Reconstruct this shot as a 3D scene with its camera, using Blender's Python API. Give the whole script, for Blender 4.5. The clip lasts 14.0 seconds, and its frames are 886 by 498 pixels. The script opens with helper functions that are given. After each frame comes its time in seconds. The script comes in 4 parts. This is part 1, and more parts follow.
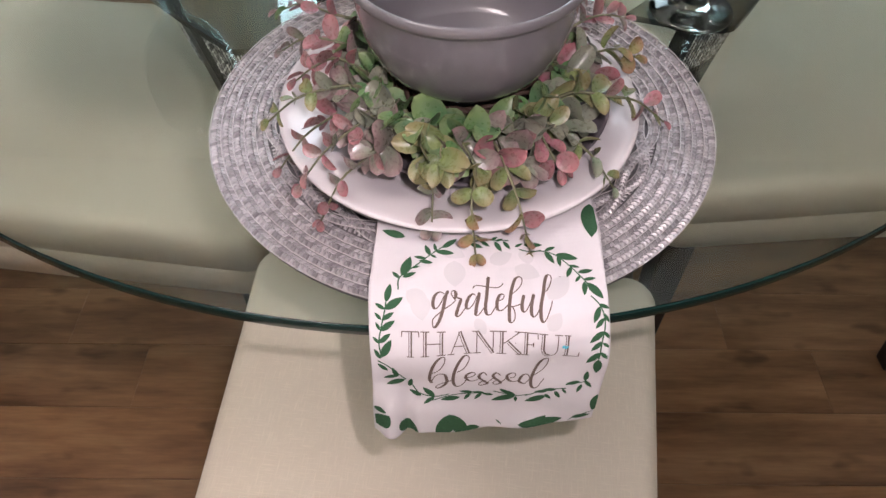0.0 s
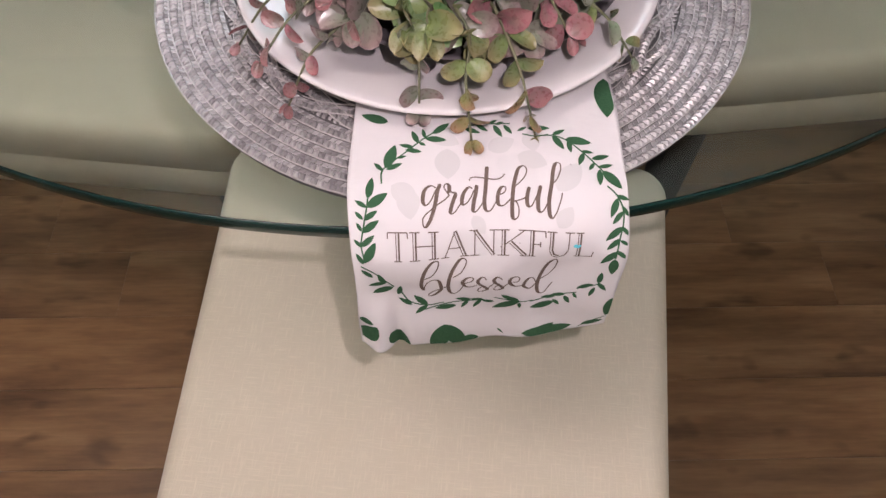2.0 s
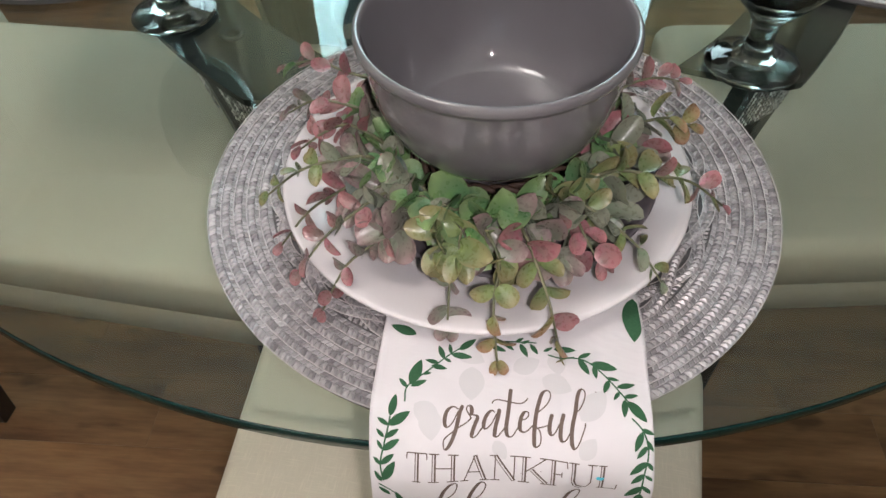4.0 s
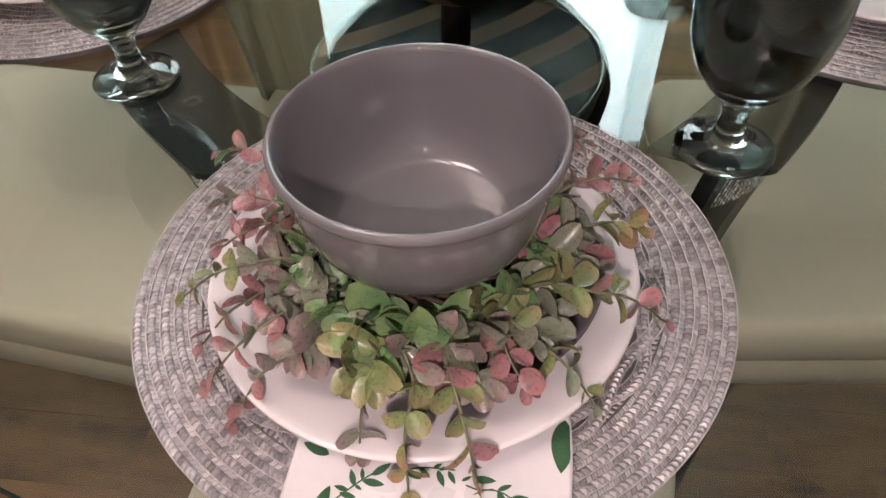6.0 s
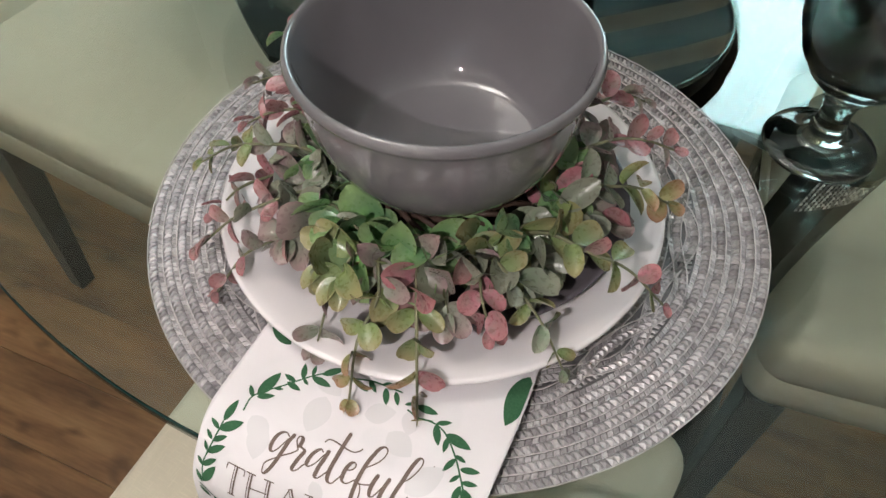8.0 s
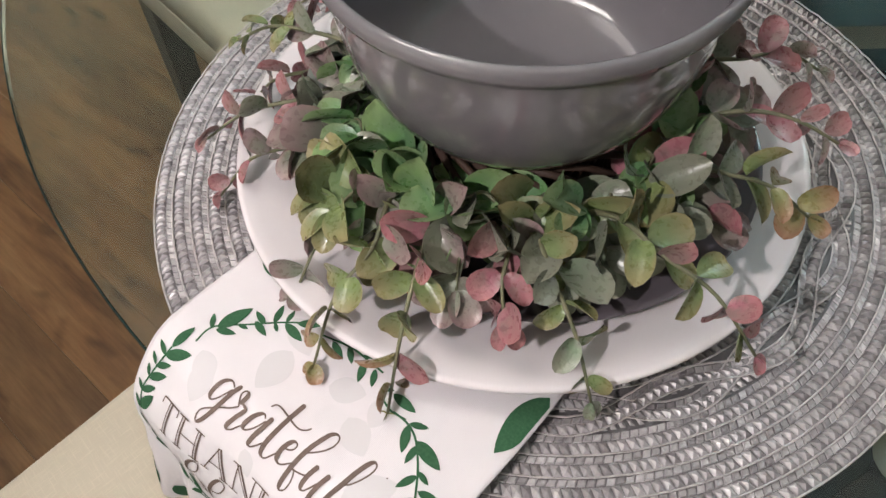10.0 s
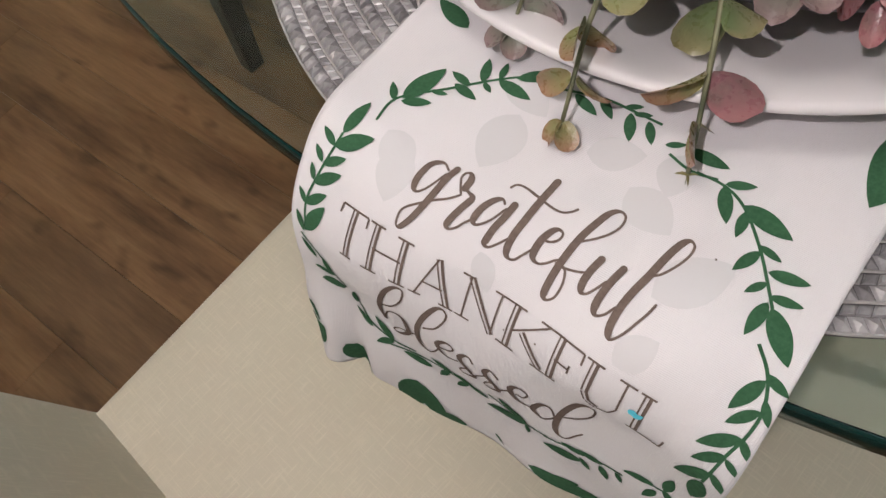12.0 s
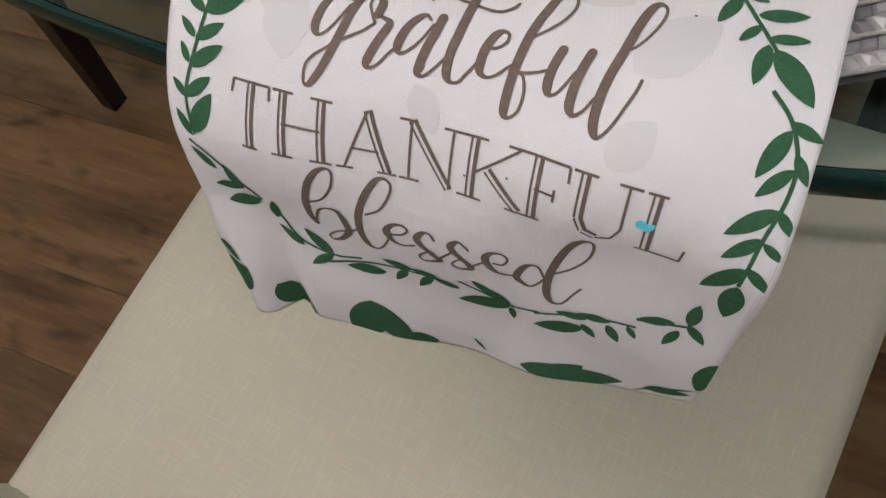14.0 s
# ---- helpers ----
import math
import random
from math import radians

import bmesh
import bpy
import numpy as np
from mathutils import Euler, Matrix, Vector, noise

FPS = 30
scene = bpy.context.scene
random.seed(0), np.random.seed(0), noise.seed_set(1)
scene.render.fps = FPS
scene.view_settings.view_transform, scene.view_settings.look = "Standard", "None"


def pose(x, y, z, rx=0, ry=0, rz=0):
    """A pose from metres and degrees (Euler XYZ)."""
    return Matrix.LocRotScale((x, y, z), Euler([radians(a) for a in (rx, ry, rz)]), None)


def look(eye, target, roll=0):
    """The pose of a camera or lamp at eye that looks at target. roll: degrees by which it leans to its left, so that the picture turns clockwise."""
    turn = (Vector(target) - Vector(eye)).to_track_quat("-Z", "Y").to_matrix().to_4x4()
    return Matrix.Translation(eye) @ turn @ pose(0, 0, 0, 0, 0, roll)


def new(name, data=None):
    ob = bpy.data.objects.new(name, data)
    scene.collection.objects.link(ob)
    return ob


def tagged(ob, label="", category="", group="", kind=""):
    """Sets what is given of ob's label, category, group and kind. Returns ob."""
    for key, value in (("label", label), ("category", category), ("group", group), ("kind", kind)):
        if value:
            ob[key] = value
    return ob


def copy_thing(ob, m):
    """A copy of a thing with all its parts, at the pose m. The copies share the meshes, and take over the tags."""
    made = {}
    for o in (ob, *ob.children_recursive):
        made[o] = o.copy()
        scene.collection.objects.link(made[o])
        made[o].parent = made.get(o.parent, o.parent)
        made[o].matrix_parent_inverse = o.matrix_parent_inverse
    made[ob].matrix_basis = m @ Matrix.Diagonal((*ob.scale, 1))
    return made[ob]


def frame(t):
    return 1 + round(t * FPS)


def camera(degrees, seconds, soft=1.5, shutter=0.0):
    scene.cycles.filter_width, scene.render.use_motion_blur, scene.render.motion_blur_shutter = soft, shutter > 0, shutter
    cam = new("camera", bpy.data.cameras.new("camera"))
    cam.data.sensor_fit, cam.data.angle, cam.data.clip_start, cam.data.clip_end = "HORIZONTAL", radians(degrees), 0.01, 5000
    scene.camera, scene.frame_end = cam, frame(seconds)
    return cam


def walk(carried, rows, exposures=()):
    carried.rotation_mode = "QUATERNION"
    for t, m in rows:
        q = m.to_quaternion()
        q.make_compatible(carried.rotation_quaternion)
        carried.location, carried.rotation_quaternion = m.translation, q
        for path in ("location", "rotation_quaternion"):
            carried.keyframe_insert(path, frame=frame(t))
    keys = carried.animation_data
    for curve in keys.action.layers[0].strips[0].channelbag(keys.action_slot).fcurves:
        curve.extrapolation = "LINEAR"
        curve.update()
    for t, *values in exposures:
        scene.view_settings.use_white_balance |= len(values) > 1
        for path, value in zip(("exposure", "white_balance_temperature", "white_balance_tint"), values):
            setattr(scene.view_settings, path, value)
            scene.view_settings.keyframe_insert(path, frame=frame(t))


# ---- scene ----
cam = camera(64.0, 14.0, soft=1.5)
# seconds, eye, target, roll
PATH = [
    (0, (-0.0105, -0.4306, 1.1087), (-0.0133, -0.1131, 0.7225), 0.06),
    (0.5, (-0.0097, -0.4217, 1.0914), (-0.0107, -0.1189, 0.6935), -0.08),
    (1, (-0.0063, -0.4043, 1.0750), (-0.0061, -0.1227, 0.6619), -0.43),
    (1.5, (-0.0104, -0.4003, 1.0662), (-0.0102, -0.1311, 0.6448), -0.51),
    (2, (-0.0098, -0.3971, 1.0572), (-0.0083, -0.1371, 0.6301), -0.61),
    (2.5, (-0.0127, -0.3919, 1.0551), (-0.0139, -0.1350, 0.6262), -1.80),
    (3, (-0.0141, -0.3838, 1.0689), (-0.0164, -0.1084, 0.6516), -1.82),
    (3.5, (-0.0113, -0.3712, 1.0897), (-0.0269, -0.0687, 0.6919), -1.79),
    (4, (-0.0014, -0.3565, 1.0923), (-0.0309, -0.0317, 0.7133), -1.85),
    (4.2, (0.0023, -0.3552, 1.0949), (-0.0365, -0.0250, 0.7215), -3.19),
    (6.3, (0.0531, -0.2960, 1.1061), (0.0038, 0.0370, 0.7364), -1.73),
    (6.5, (0.0561, -0.2967, 1.0985), (0.0043, 0.0296, 0.7232), -1.00),
    (7, (0.0774, -0.2911, 1.0936), (0.0051, 0.0122, 0.7028), -0.42),
    (7.5, (0.0997, -0.2964, 1.0934), (0.0017, -0.0011, 0.7020), -0.66),
    (7.7, (0.1041, -0.2935, 1.0927), (-0.0021, -0.0007, 0.7015), -0.26),
    (9.8, (0.1316, -0.2098, 1.0270), (-0.0617, -0.0069, 0.6130), -3.92),
    (10, (0.1269, -0.2092, 1.0231), (-0.0653, -0.0052, 0.6090), -2.96),
    (10.5, (0.1130, -0.2086, 1.0015), (-0.0866, -0.0153, 0.5858), -4.16),
    (11, (0.0914, -0.2346, 0.9865), (-0.1139, -0.0604, 0.5652), -8.50),
    (11.5, (0.0757, -0.2494, 0.9558), (-0.1161, -0.0907, 0.5222), -12.67),
    (12, (0.0654, -0.2583, 0.9252), (-0.1146, -0.1068, 0.4840), -15.17),
    (12.5, (0.0622, -0.2608, 0.9049), (-0.1005, -0.1051, 0.4585), -16.88),
    (13, (0.0646, -0.2565, 0.8801), (-0.0708, -0.0712, 0.4359), -13.43),
    (13.5, (0.0616, -0.2693, 0.8642), (-0.0645, -0.0717, 0.4226), -12.42),
    (14, (0.0608, -0.2802, 0.8773), (-0.0690, -0.0933, 0.4321), -14.89),
]
walk(cam, [(t, look(eye, target, roll)) for t, eye, target, roll in PATH],
     exposures=[(0, 0.05, 6450, 25), (2.5, -0.03, 6500, 22), (3.0, -0.02, 6450, 16), (3.5, -0.08, 6450, 13), (4, -0.09, 6350, 12), (6.5, 0.03, 7150, 29), (7.0, 0.0, 7000, 22), (7.5, -0.04, 6450, 9), (10, 0.06, 6400, 12),
                (11.5, -0.18, 6450, 13), (12.5, -0.40, 6300, 10), (14, -0.48, 6200, 9)])

# ---- sizes of the plan ----
TABLE = Vector((-0.024, 0.4035, 0.0))
TABLE_R, GLASS_TOP, GLASS_T = 0.6015, 0.750, 0.010
MAT_R, MAT_TOP = 0.19, 0.757
PLATE = Vector((-0.003, -0.017, 0.757))
BOWL = Vector((0.0005, -0.024, 0.815))
WREATH_Z = 0.792
ROOM = (-1.9, 1.9, -1.5, 1.75, 2.45)   # west, east, south, north, height

# ---- world and lights ----
world = bpy.data.worlds.new("world")
scene.world = world
world.use_nodes = True
wn = world.node_tree.nodes
sky = wn.new("ShaderNodeTexSky")
sky.sky_type, sky.sun_disc = "NISHITA", False
sky.sun_elevation, sky.sun_rotation = radians(35), radians(200)
wn["Background"].inputs["Strength"].default_value = 0.12
world.node_tree.links.new(sky.outputs[0], wn["Background"].inputs["Color"])


def lamp(name, kind, place, watts, colour, size):
    data = bpy.data.lights.new(name, kind)
    data.energy, data.color = watts, colour
    if kind == "AREA":
        data.size = size
    else:
        data.shadow_soft_size = size
    ob = new(name, data)
    ob.location = place
    return ob


# the small hand torch beside the lens that lights the setting, and an unseen lamp added to fill the room from above and
# by the ceiling
ADDED_LAMP = Vector((-0.55, -0.16, 2.45))
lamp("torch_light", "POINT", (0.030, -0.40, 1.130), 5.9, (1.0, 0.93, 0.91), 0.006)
lamp("added_downlight", "AREA", ADDED_LAMP - Vector((0, 0, 0.40)), 4.2, (1.0, 0.94, 0.88), 0.38)
uplight = lamp("added_uplight", "AREA", ADDED_LAMP - Vector((0, 0, 0.28)), 17.0, (1.0, 0.94, 0.88), 0.36)
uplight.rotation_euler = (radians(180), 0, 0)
sky_lamp = lamp("window_light", "AREA", (0.0, 1.70, 1.58), 5.5, (0.80, 0.95, 1.0), 0.8)
sky_lamp.rotation_euler = (radians(-90), 0, 0)


# ---- materials ----
def material(name, colour, rough=0.5, metal=0.0, spec=0.5, coat=0.0):
    m = bpy.data.materials.new(name)
    m.use_nodes = True
    p = m.node_tree.nodes["Principled BSDF"]
    p.inputs["Base Color"].default_value = (*colour, 1)
    p.inputs["Roughness"].default_value = rough
    p.inputs["Metallic"].default_value = metal
    p.inputs["Specular IOR Level"].default_value = spec
    p.inputs["Coat Weight"].default_value = coat
    return m


def node(m, kind, **inputs):
    n = m.node_tree.nodes.new(kind)
    for key, value in inputs.items():
        n.inputs[key.replace("_", " ")].default_value = value
    return n


def link(m, a, b):
    m.node_tree.links.new(a, b)


def shader(m):
    return m.node_tree.nodes["Principled BSDF"]


def coords(m, which="Object", scale=(1, 1, 1), turn=(0, 0, 0)):
    c, mp = node(m, "ShaderNodeTexCoord"), node(m, "ShaderNodeMapping")
    mp.inputs["Scale"].default_value = scale
    mp.inputs["Rotation"].default_value = turn
    link(m, c.outputs[which], mp.inputs["Vector"])
    return mp.outputs["Vector"]


def ramp(m, source, stops):
    r = node(m, "ShaderNodeValToRGB")
    e = r.color_ramp.elements
    while len(e) < len(stops):
        e.new(0.5)
    for el, (at, colour) in zip(e, stops):
        el.position, el.color = at, (*colour, 1)
    link(m, source, r.inputs["Fac"])
    return r.outputs["Color"]


def mix(m, fac, a, b, blend="MIX"):
    n = m.node_tree.nodes.new("ShaderNodeMix")
    n.data_type, n.blend_type = "RGBA", blend
    for slot, value in ((0, fac), (6, a), (7, b)):
        if isinstance(value, (int, float)):
            n.inputs[slot].default_value = value
        elif isinstance(value, tuple):
            n.inputs[slot].default_value = (*value, 1)
        else:
            link(m, value, n.inputs[slot])
    return n.outputs[2]


def bump(m, height, strength, distance, under=None):
    b = node(m, "ShaderNodeBump", Strength=strength, Distance=distance)
    link(m, height, b.inputs["Height"])
    if under is not None:
        link(m, under, b.inputs["Normal"])
    return b.outputs["Normal"]


def noise_of(m, vec, scale, detail=4.0, rough=0.55):
    n = node(m, "ShaderNodeTexNoise", Scale=scale, Detail=detail, Roughness=rough)
    link(m, vec, n.inputs["Vector"])
    return n.outputs["Fac"]


def make_wood_floor():
    m = material("laminate_oak", (0.2, 0.11, 0.06), 0.42)
    info = node(m, "ShaderNodeObjectInfo")
    base = coords(m, "Object")
    shift = node(m, "ShaderNodeVectorMath")
    shift.operation = "MULTIPLY_ADD"
    shift.inputs[1].default_value = (1, 1, 1)
    link(m, base, shift.inputs[0])
    rnd = node(m, "ShaderNodeCombineXYZ")
    mul = node(m, "ShaderNodeMath")
    mul.operation = "MULTIPLY"
    mul.inputs[1].default_value = 37.0
    link(m, info.outputs["Random"], mul.inputs[0])
    link(m, mul.outputs[0], rnd.inputs["X"])
    link(m, mul.outputs[0], rnd.inputs["Z"])
    link(m, rnd.outputs[0], shift.inputs[2])
    mp = node(m, "ShaderNodeMapping")
    mp.inputs["Scale"].default_value = (1.5, 9, 1)
    link(m, shift.outputs[0], mp.inputs["Vector"])
    mp2 = node(m, "ShaderNodeMapping")
    mp2.inputs["Scale"].default_value = (5, 90, 1)
    link(m, shift.outputs[0], mp2.inputs["Vector"])
    mp3 = node(m, "ShaderNodeMapping")
    mp3.inputs["Scale"].default_value = (7, 16, 1)
    link(m, shift.outputs[0], mp3.inputs["Vector"])
    broad = noise_of(m, mp.outputs[0], 2.2, 5, 0.62)
    fine = noise_of(m, mp2.outputs[0], 3.0, 3, 0.6)
    knot = noise_of(m, mp3.outputs[0], 1.3, 2, 0.5)
    c = ramp(m, broad, [(0.25, (0.075, 0.032, 0.014)), (0.40, (0.165, 0.082, 0.036)), (0.56, (0.255, 0.137, 0.062)), (0.78, (0.350, 0.200, 0.097))])
    g = ramp(m, fine, [(0.3, (0.76, 0.74, 0.72)), (0.65, (1.0, 1.0, 1.0))])
    c = mix(m, 0.7, c, g, "MULTIPLY")
    k = ramp(m, knot, [(0.26, (0.30, 0.24, 0.2)), (0.38, (1, 1, 1))])
    c = mix(m, 0.75, c, k, "MULTIPLY")
    tone = ramp(m, info.outputs["Random"], [(0.0, (0.88, 0.86, 0.85)), (0.5, (1.0, 0.98, 0.96)), (1.0, (1.1, 1.04, 0.98))])
    c = mix(m, 1.0, c, tone, "MULTIPLY")
    link(m, c, shader(m).inputs["Base Color"])
    link(m, bump(m, fine, 0.15, 0.0006), shader(m).inputs["Normal"])
    return m


def make_linen(name, colour):
    m = material(name, colour, 0.85, spec=0.25)
    v = coords(m, "Object")
    warp = noise_of(m, coords(m, "Object", (900, 60, 60)), 1.0, 3, 0.6)
    weft = noise_of(m, coords(m, "Object", (60, 900, 60)), 1.0, 3, 0.6)
    both = node(m, "ShaderNodeMath")
    both.operation = "MAXIMUM"
    link(m, warp, both.inputs[0])
    link(m, weft, both.inputs[1])
    patch = noise_of(m, v, 6.0, 3)
    c = mix(m, ramp(m, both.outputs[0], [(0.52, (0, 0, 0)), (0.78, (1, 1, 1))]), tuple(0.97 * k for k in colour), tuple(min(1, 1.12 * k) for k in colour))
    c = mix(m, 0.35, c, ramp(m, patch, [(0.3, (0.86, 0.84, 0.82)), (0.7, (1, 1, 1))]), "MULTIPLY")
    link(m, c, shader(m).inputs["Base Color"])
    shader(m).inputs["Sheen Weight"].default_value = 0.15
    link(m, bump(m, both.outputs[0], 0.35, 0.0007), shader(m).inputs["Normal"])
    return m


def make_napkin():
    m = material("white_cotton", (0.76, 0.735, 0.745), 0.9, spec=0.2)
    v = coords(m, "Object")
    w1 = node(m, "ShaderNodeTexWave", Scale=620.0, Distortion=0.5)
    w2 = node(m, "ShaderNodeTexWave", Scale=620.0, Distortion=0.5)
    w2.bands_direction = "Y"
    for w in (w1, w2):
        link(m, coords(m, "UV"), w.inputs["Vector"])
    s = node(m, "ShaderNodeMath")
    s.operation = "ADD"
    link(m, w1.outputs["Fac"], s.inputs[0])
    link(m, w2.outputs["Fac"], s.inputs[1])
    crease = noise_of(m, v, 28.0, 3, 0.5)
    ghost = noise_of(m, v, 38.0, 1, 0.4)
    c = mix(m, ramp(m, ghost, [(0.60, (0, 0, 0)), (0.66, (1, 1, 1))]), (0.66, 0.622, 0.642), (0.635, 0.602, 0.622))
    c = mix(m, 0.28, c, ramp(m, s.outputs[0], [(0.25, (0.86, 0.86, 0.87)), (0.9, (1, 1, 1))]), "MULTIPLY")
    link(m, c, shader(m).inputs["Base Color"])
    n = bump(m, s.outputs[0], 0.25, 0.00025)
    link(m, bump(m, crease, 0.5, 0.004, n), shader(m).inputs["Normal"])
    shader(m).inputs["Sheen Weight"].default_value = 0.1
    return m


def make_ink(name, colour):
    m = material(name, colour, 0.9, spec=0.15)
    f = noise_of(m, coords(m, "Object"), 900.0, 2)
    c = mix(m, ramp(m, f, [(0.35, (0, 0, 0)), (0.75, (1, 1, 1))]), colour, tuple(min(1, k * 1.25 + 0.006) for k in colour))
    link(m, c, shader(m).inputs["Base Color"])
    return m


def make_silver_braid(name="silver_braid", low=(0.29, 0.27, 0.28), high=(0.56, 0.53, 0.54)):
    m = material(name, (0.5, 0.47, 0.48), 0.45, metal=0.5)
    geo = node(m, "ShaderNodeNewGeometry")
    f = noise_of(m, coords(m, "Object"), 700.0, 2)
    c = mix(m, geo.outputs["Random Per Island"], low, high)
    c = mix(m, 0.5, c, ramp(m, f, [(0.3, (0.7, 0.7, 0.7)), (0.7, (1, 1, 1))]), "MULTIPLY")
    link(m, c, shader(m).inputs["Base Color"])
    link(m, bump(m, f, 0.4, 0.0006), shader(m).inputs["Normal"])
    return m


def make_ceramic(name, colour, rough=0.12, mottled=0.0, glaze=0.35):
    m = material(name, colour, rough, coat=glaze)
    f = noise_of(m, coords(m, "Object"), 22.0, 4)
    c = mix(m, f, tuple(k * (0.97 - mottled) for k in colour), tuple(min(1, k * (1.03 + mottled)) for k in colour))
    link(m, c, shader(m).inputs["Base Color"])
    shader(m).inputs["Coat Roughness"].default_value = 0.008
    shader(m).inputs["Specular IOR Level"].default_value = 0.15
    shader(m).inputs["Coat IOR"].default_value = 1.6
    fine = noise_of(m, coords(m, "Object"), 60.0, 2)
    link(m, bump(m, fine, 0.012, 0.002), shader(m).inputs["Normal"])
    return m


def make_glass(name, colour, rough=0.0, ior=1.5):
    m = material(name, colour, rough)
    p = shader(m)
    p.inputs["Transmission Weight"].default_value = 1.0
    p.inputs["IOR"].default_value = ior
    return m


def make_leaf(name, centre, edge, alt):
    """A soft plastic leaf: its own tint between two colours, a blush towards tip and margin, faint cross veins and a powdery bloom."""
    m = material(name, centre, 0.35, spec=0.5)
    info = node(m, "ShaderNodeObjectInfo")
    gen = node(m, "ShaderNodeTexCoord")
    sep = node(m, "ShaderNodeSeparateXYZ")
    link(m, gen.outputs["Generated"], sep.inputs[0])
    off = node(m, "ShaderNodeMath")
    off.operation = "SUBTRACT"
    off.inputs[1].default_value = 0.5
    link(m, sep.outputs["Y"], off.inputs[0])
    ab = node(m, "ShaderNodeMath")
    ab.operation = "ABSOLUTE"
    link(m, off.outputs[0], ab.inputs[0])
    shift = node(m, "ShaderNodeVectorMath")
    shift.operation = "ADD"
    link(m, gen.outputs["Object"], shift.inputs[0])
    link(m, info.outputs["Random"], shift.inputs[1])
    body = mix(m, ramp(m, info.outputs["Random"], [(0.15, (0, 0, 0)), (0.95, (1, 1, 1))]), centre, alt)
    patch = noise_of(m, shift.outputs[0], 2.4, 2)
    body = mix(m, ramp(m, patch, [(0.36, (0, 0, 0)), (0.60, (0.8, 0.8, 0.8))]), body, alt)
    tip = ramp(m, sep.outputs["X"], [(0.35, (0, 0, 0)), (1.0, (0.75, 0.75, 0.75))])
    c = mix(m, tip, body, edge)
    c = mix(m, ramp(m, ab.outputs[0], [(0.36, (0, 0, 0)), (0.5, (0.55, 0.55, 0.55))]), c, edge)
    grain = noise_of(m, shift.outputs[0], 7.0, 2, 0.5)
    c = mix(m, 0.5, c, ramp(m, grain, [(0.3, (0.87, 0.86, 0.87)), (0.7, (1, 1, 1))]), "MULTIPLY")
    link(m, c, shader(m).inputs["Base Color"])
    link(m, ramp(m, grain, [(0.3, (0.22, 0.22, 0.22)), (0.7, (0.42, 0.42, 0.42))]), shader(m).inputs["Roughness"])
    link(m, bump(m, grain, 0.25, 0.0012), shader(m).inputs["Normal"])
    return m


WOOD = make_wood_floor()
LINEN = make_linen("cream_linen", (0.63, 0.56, 0.455))
COTTON = make_napkin()
BROWN_INK = make_ink("taupe_ink", (0.125, 0.092, 0.078))
GREEN_INK = make_ink("green_ink", (0.030, 0.088, 0.043))
PALE_INK = material("show_through_print", (0.575, 0.550, 0.566), 0.9, spec=0.15)
BLUE_INK = make_ink("blue_mark", (0.10, 0.50, 0.62))
SILVER = make_silver_braid()
MAT_BACK = make_silver_braid("dark_backing", (0.13, 0.12, 0.125), (0.18, 0.17, 0.175))
CORD = make_silver_braid("silver_cord", (0.50, 0.46, 0.46), (0.66, 0.62, 0.62))
WHITE_CERAMIC = make_ceramic("white_glaze", (0.66, 0.615, 0.63), 0.2)
GREY_CERAMIC = make_ceramic("grey_mauve_glaze", (0.126, 0.116, 0.126), 0.5, 0.05, 1.0)
DARK_PLATE = make_ceramic("dark_mauve_glaze", (0.115, 0.10, 0.112), 0.18, 0.05)
TABLE_GLASS = make_glass("green_tinted_glass", (0.83, 0.93, 0.88))
EDGE_GLASS = material("polished_glass_edge", (0.004, 0.024, 0.021), 0.12)
SMOKE_GLASS = make_glass("smoked_glass", (0.28, 0.325, 0.31))
PANE = make_glass("window_glass", (0.97, 1.0, 1.0))
BLACK_METAL = material("black_lacquer", (0.010, 0.012, 0.012), 0.38, spec=0.2)
link(BLACK_METAL, bump(BLACK_METAL, noise_of(BLACK_METAL, coords(BLACK_METAL), 90.0, 3), 0.06, 0.001), shader(BLACK_METAL).inputs["Normal"])
DARK_WOOD = material("espresso_wood", (0.012, 0.008, 0.007), 0.4)
_g = noise_of(DARK_WOOD, coords(DARK_WOOD, "Object", (60, 60, 5)), 3.0, 4)
link(DARK_WOOD, ramp(DARK_WOOD, _g, [(0.3, (0.006, 0.004, 0.0035)), (0.7, (0.016, 0.010, 0.008))]), shader(DARK_WOOD).inputs["Base Color"])
GLITTER = make_silver_braid("silver_glitter", (0.15, 0.15, 0.15), (0.95, 0.93, 0.92))
STEM = material("stem_green", (0.11, 0.13, 0.06), 0.55)
link(STEM, ramp(STEM, noise_of(STEM, coords(STEM), 120.0, 2), [(0.3, (0.075, 0.085, 0.045)), (0.7, (0.17, 0.16, 0.09))]), shader(STEM).inputs["Base Color"])
TWIG = material("brown_twig", (0.045, 0.022, 0.014), 0.7)
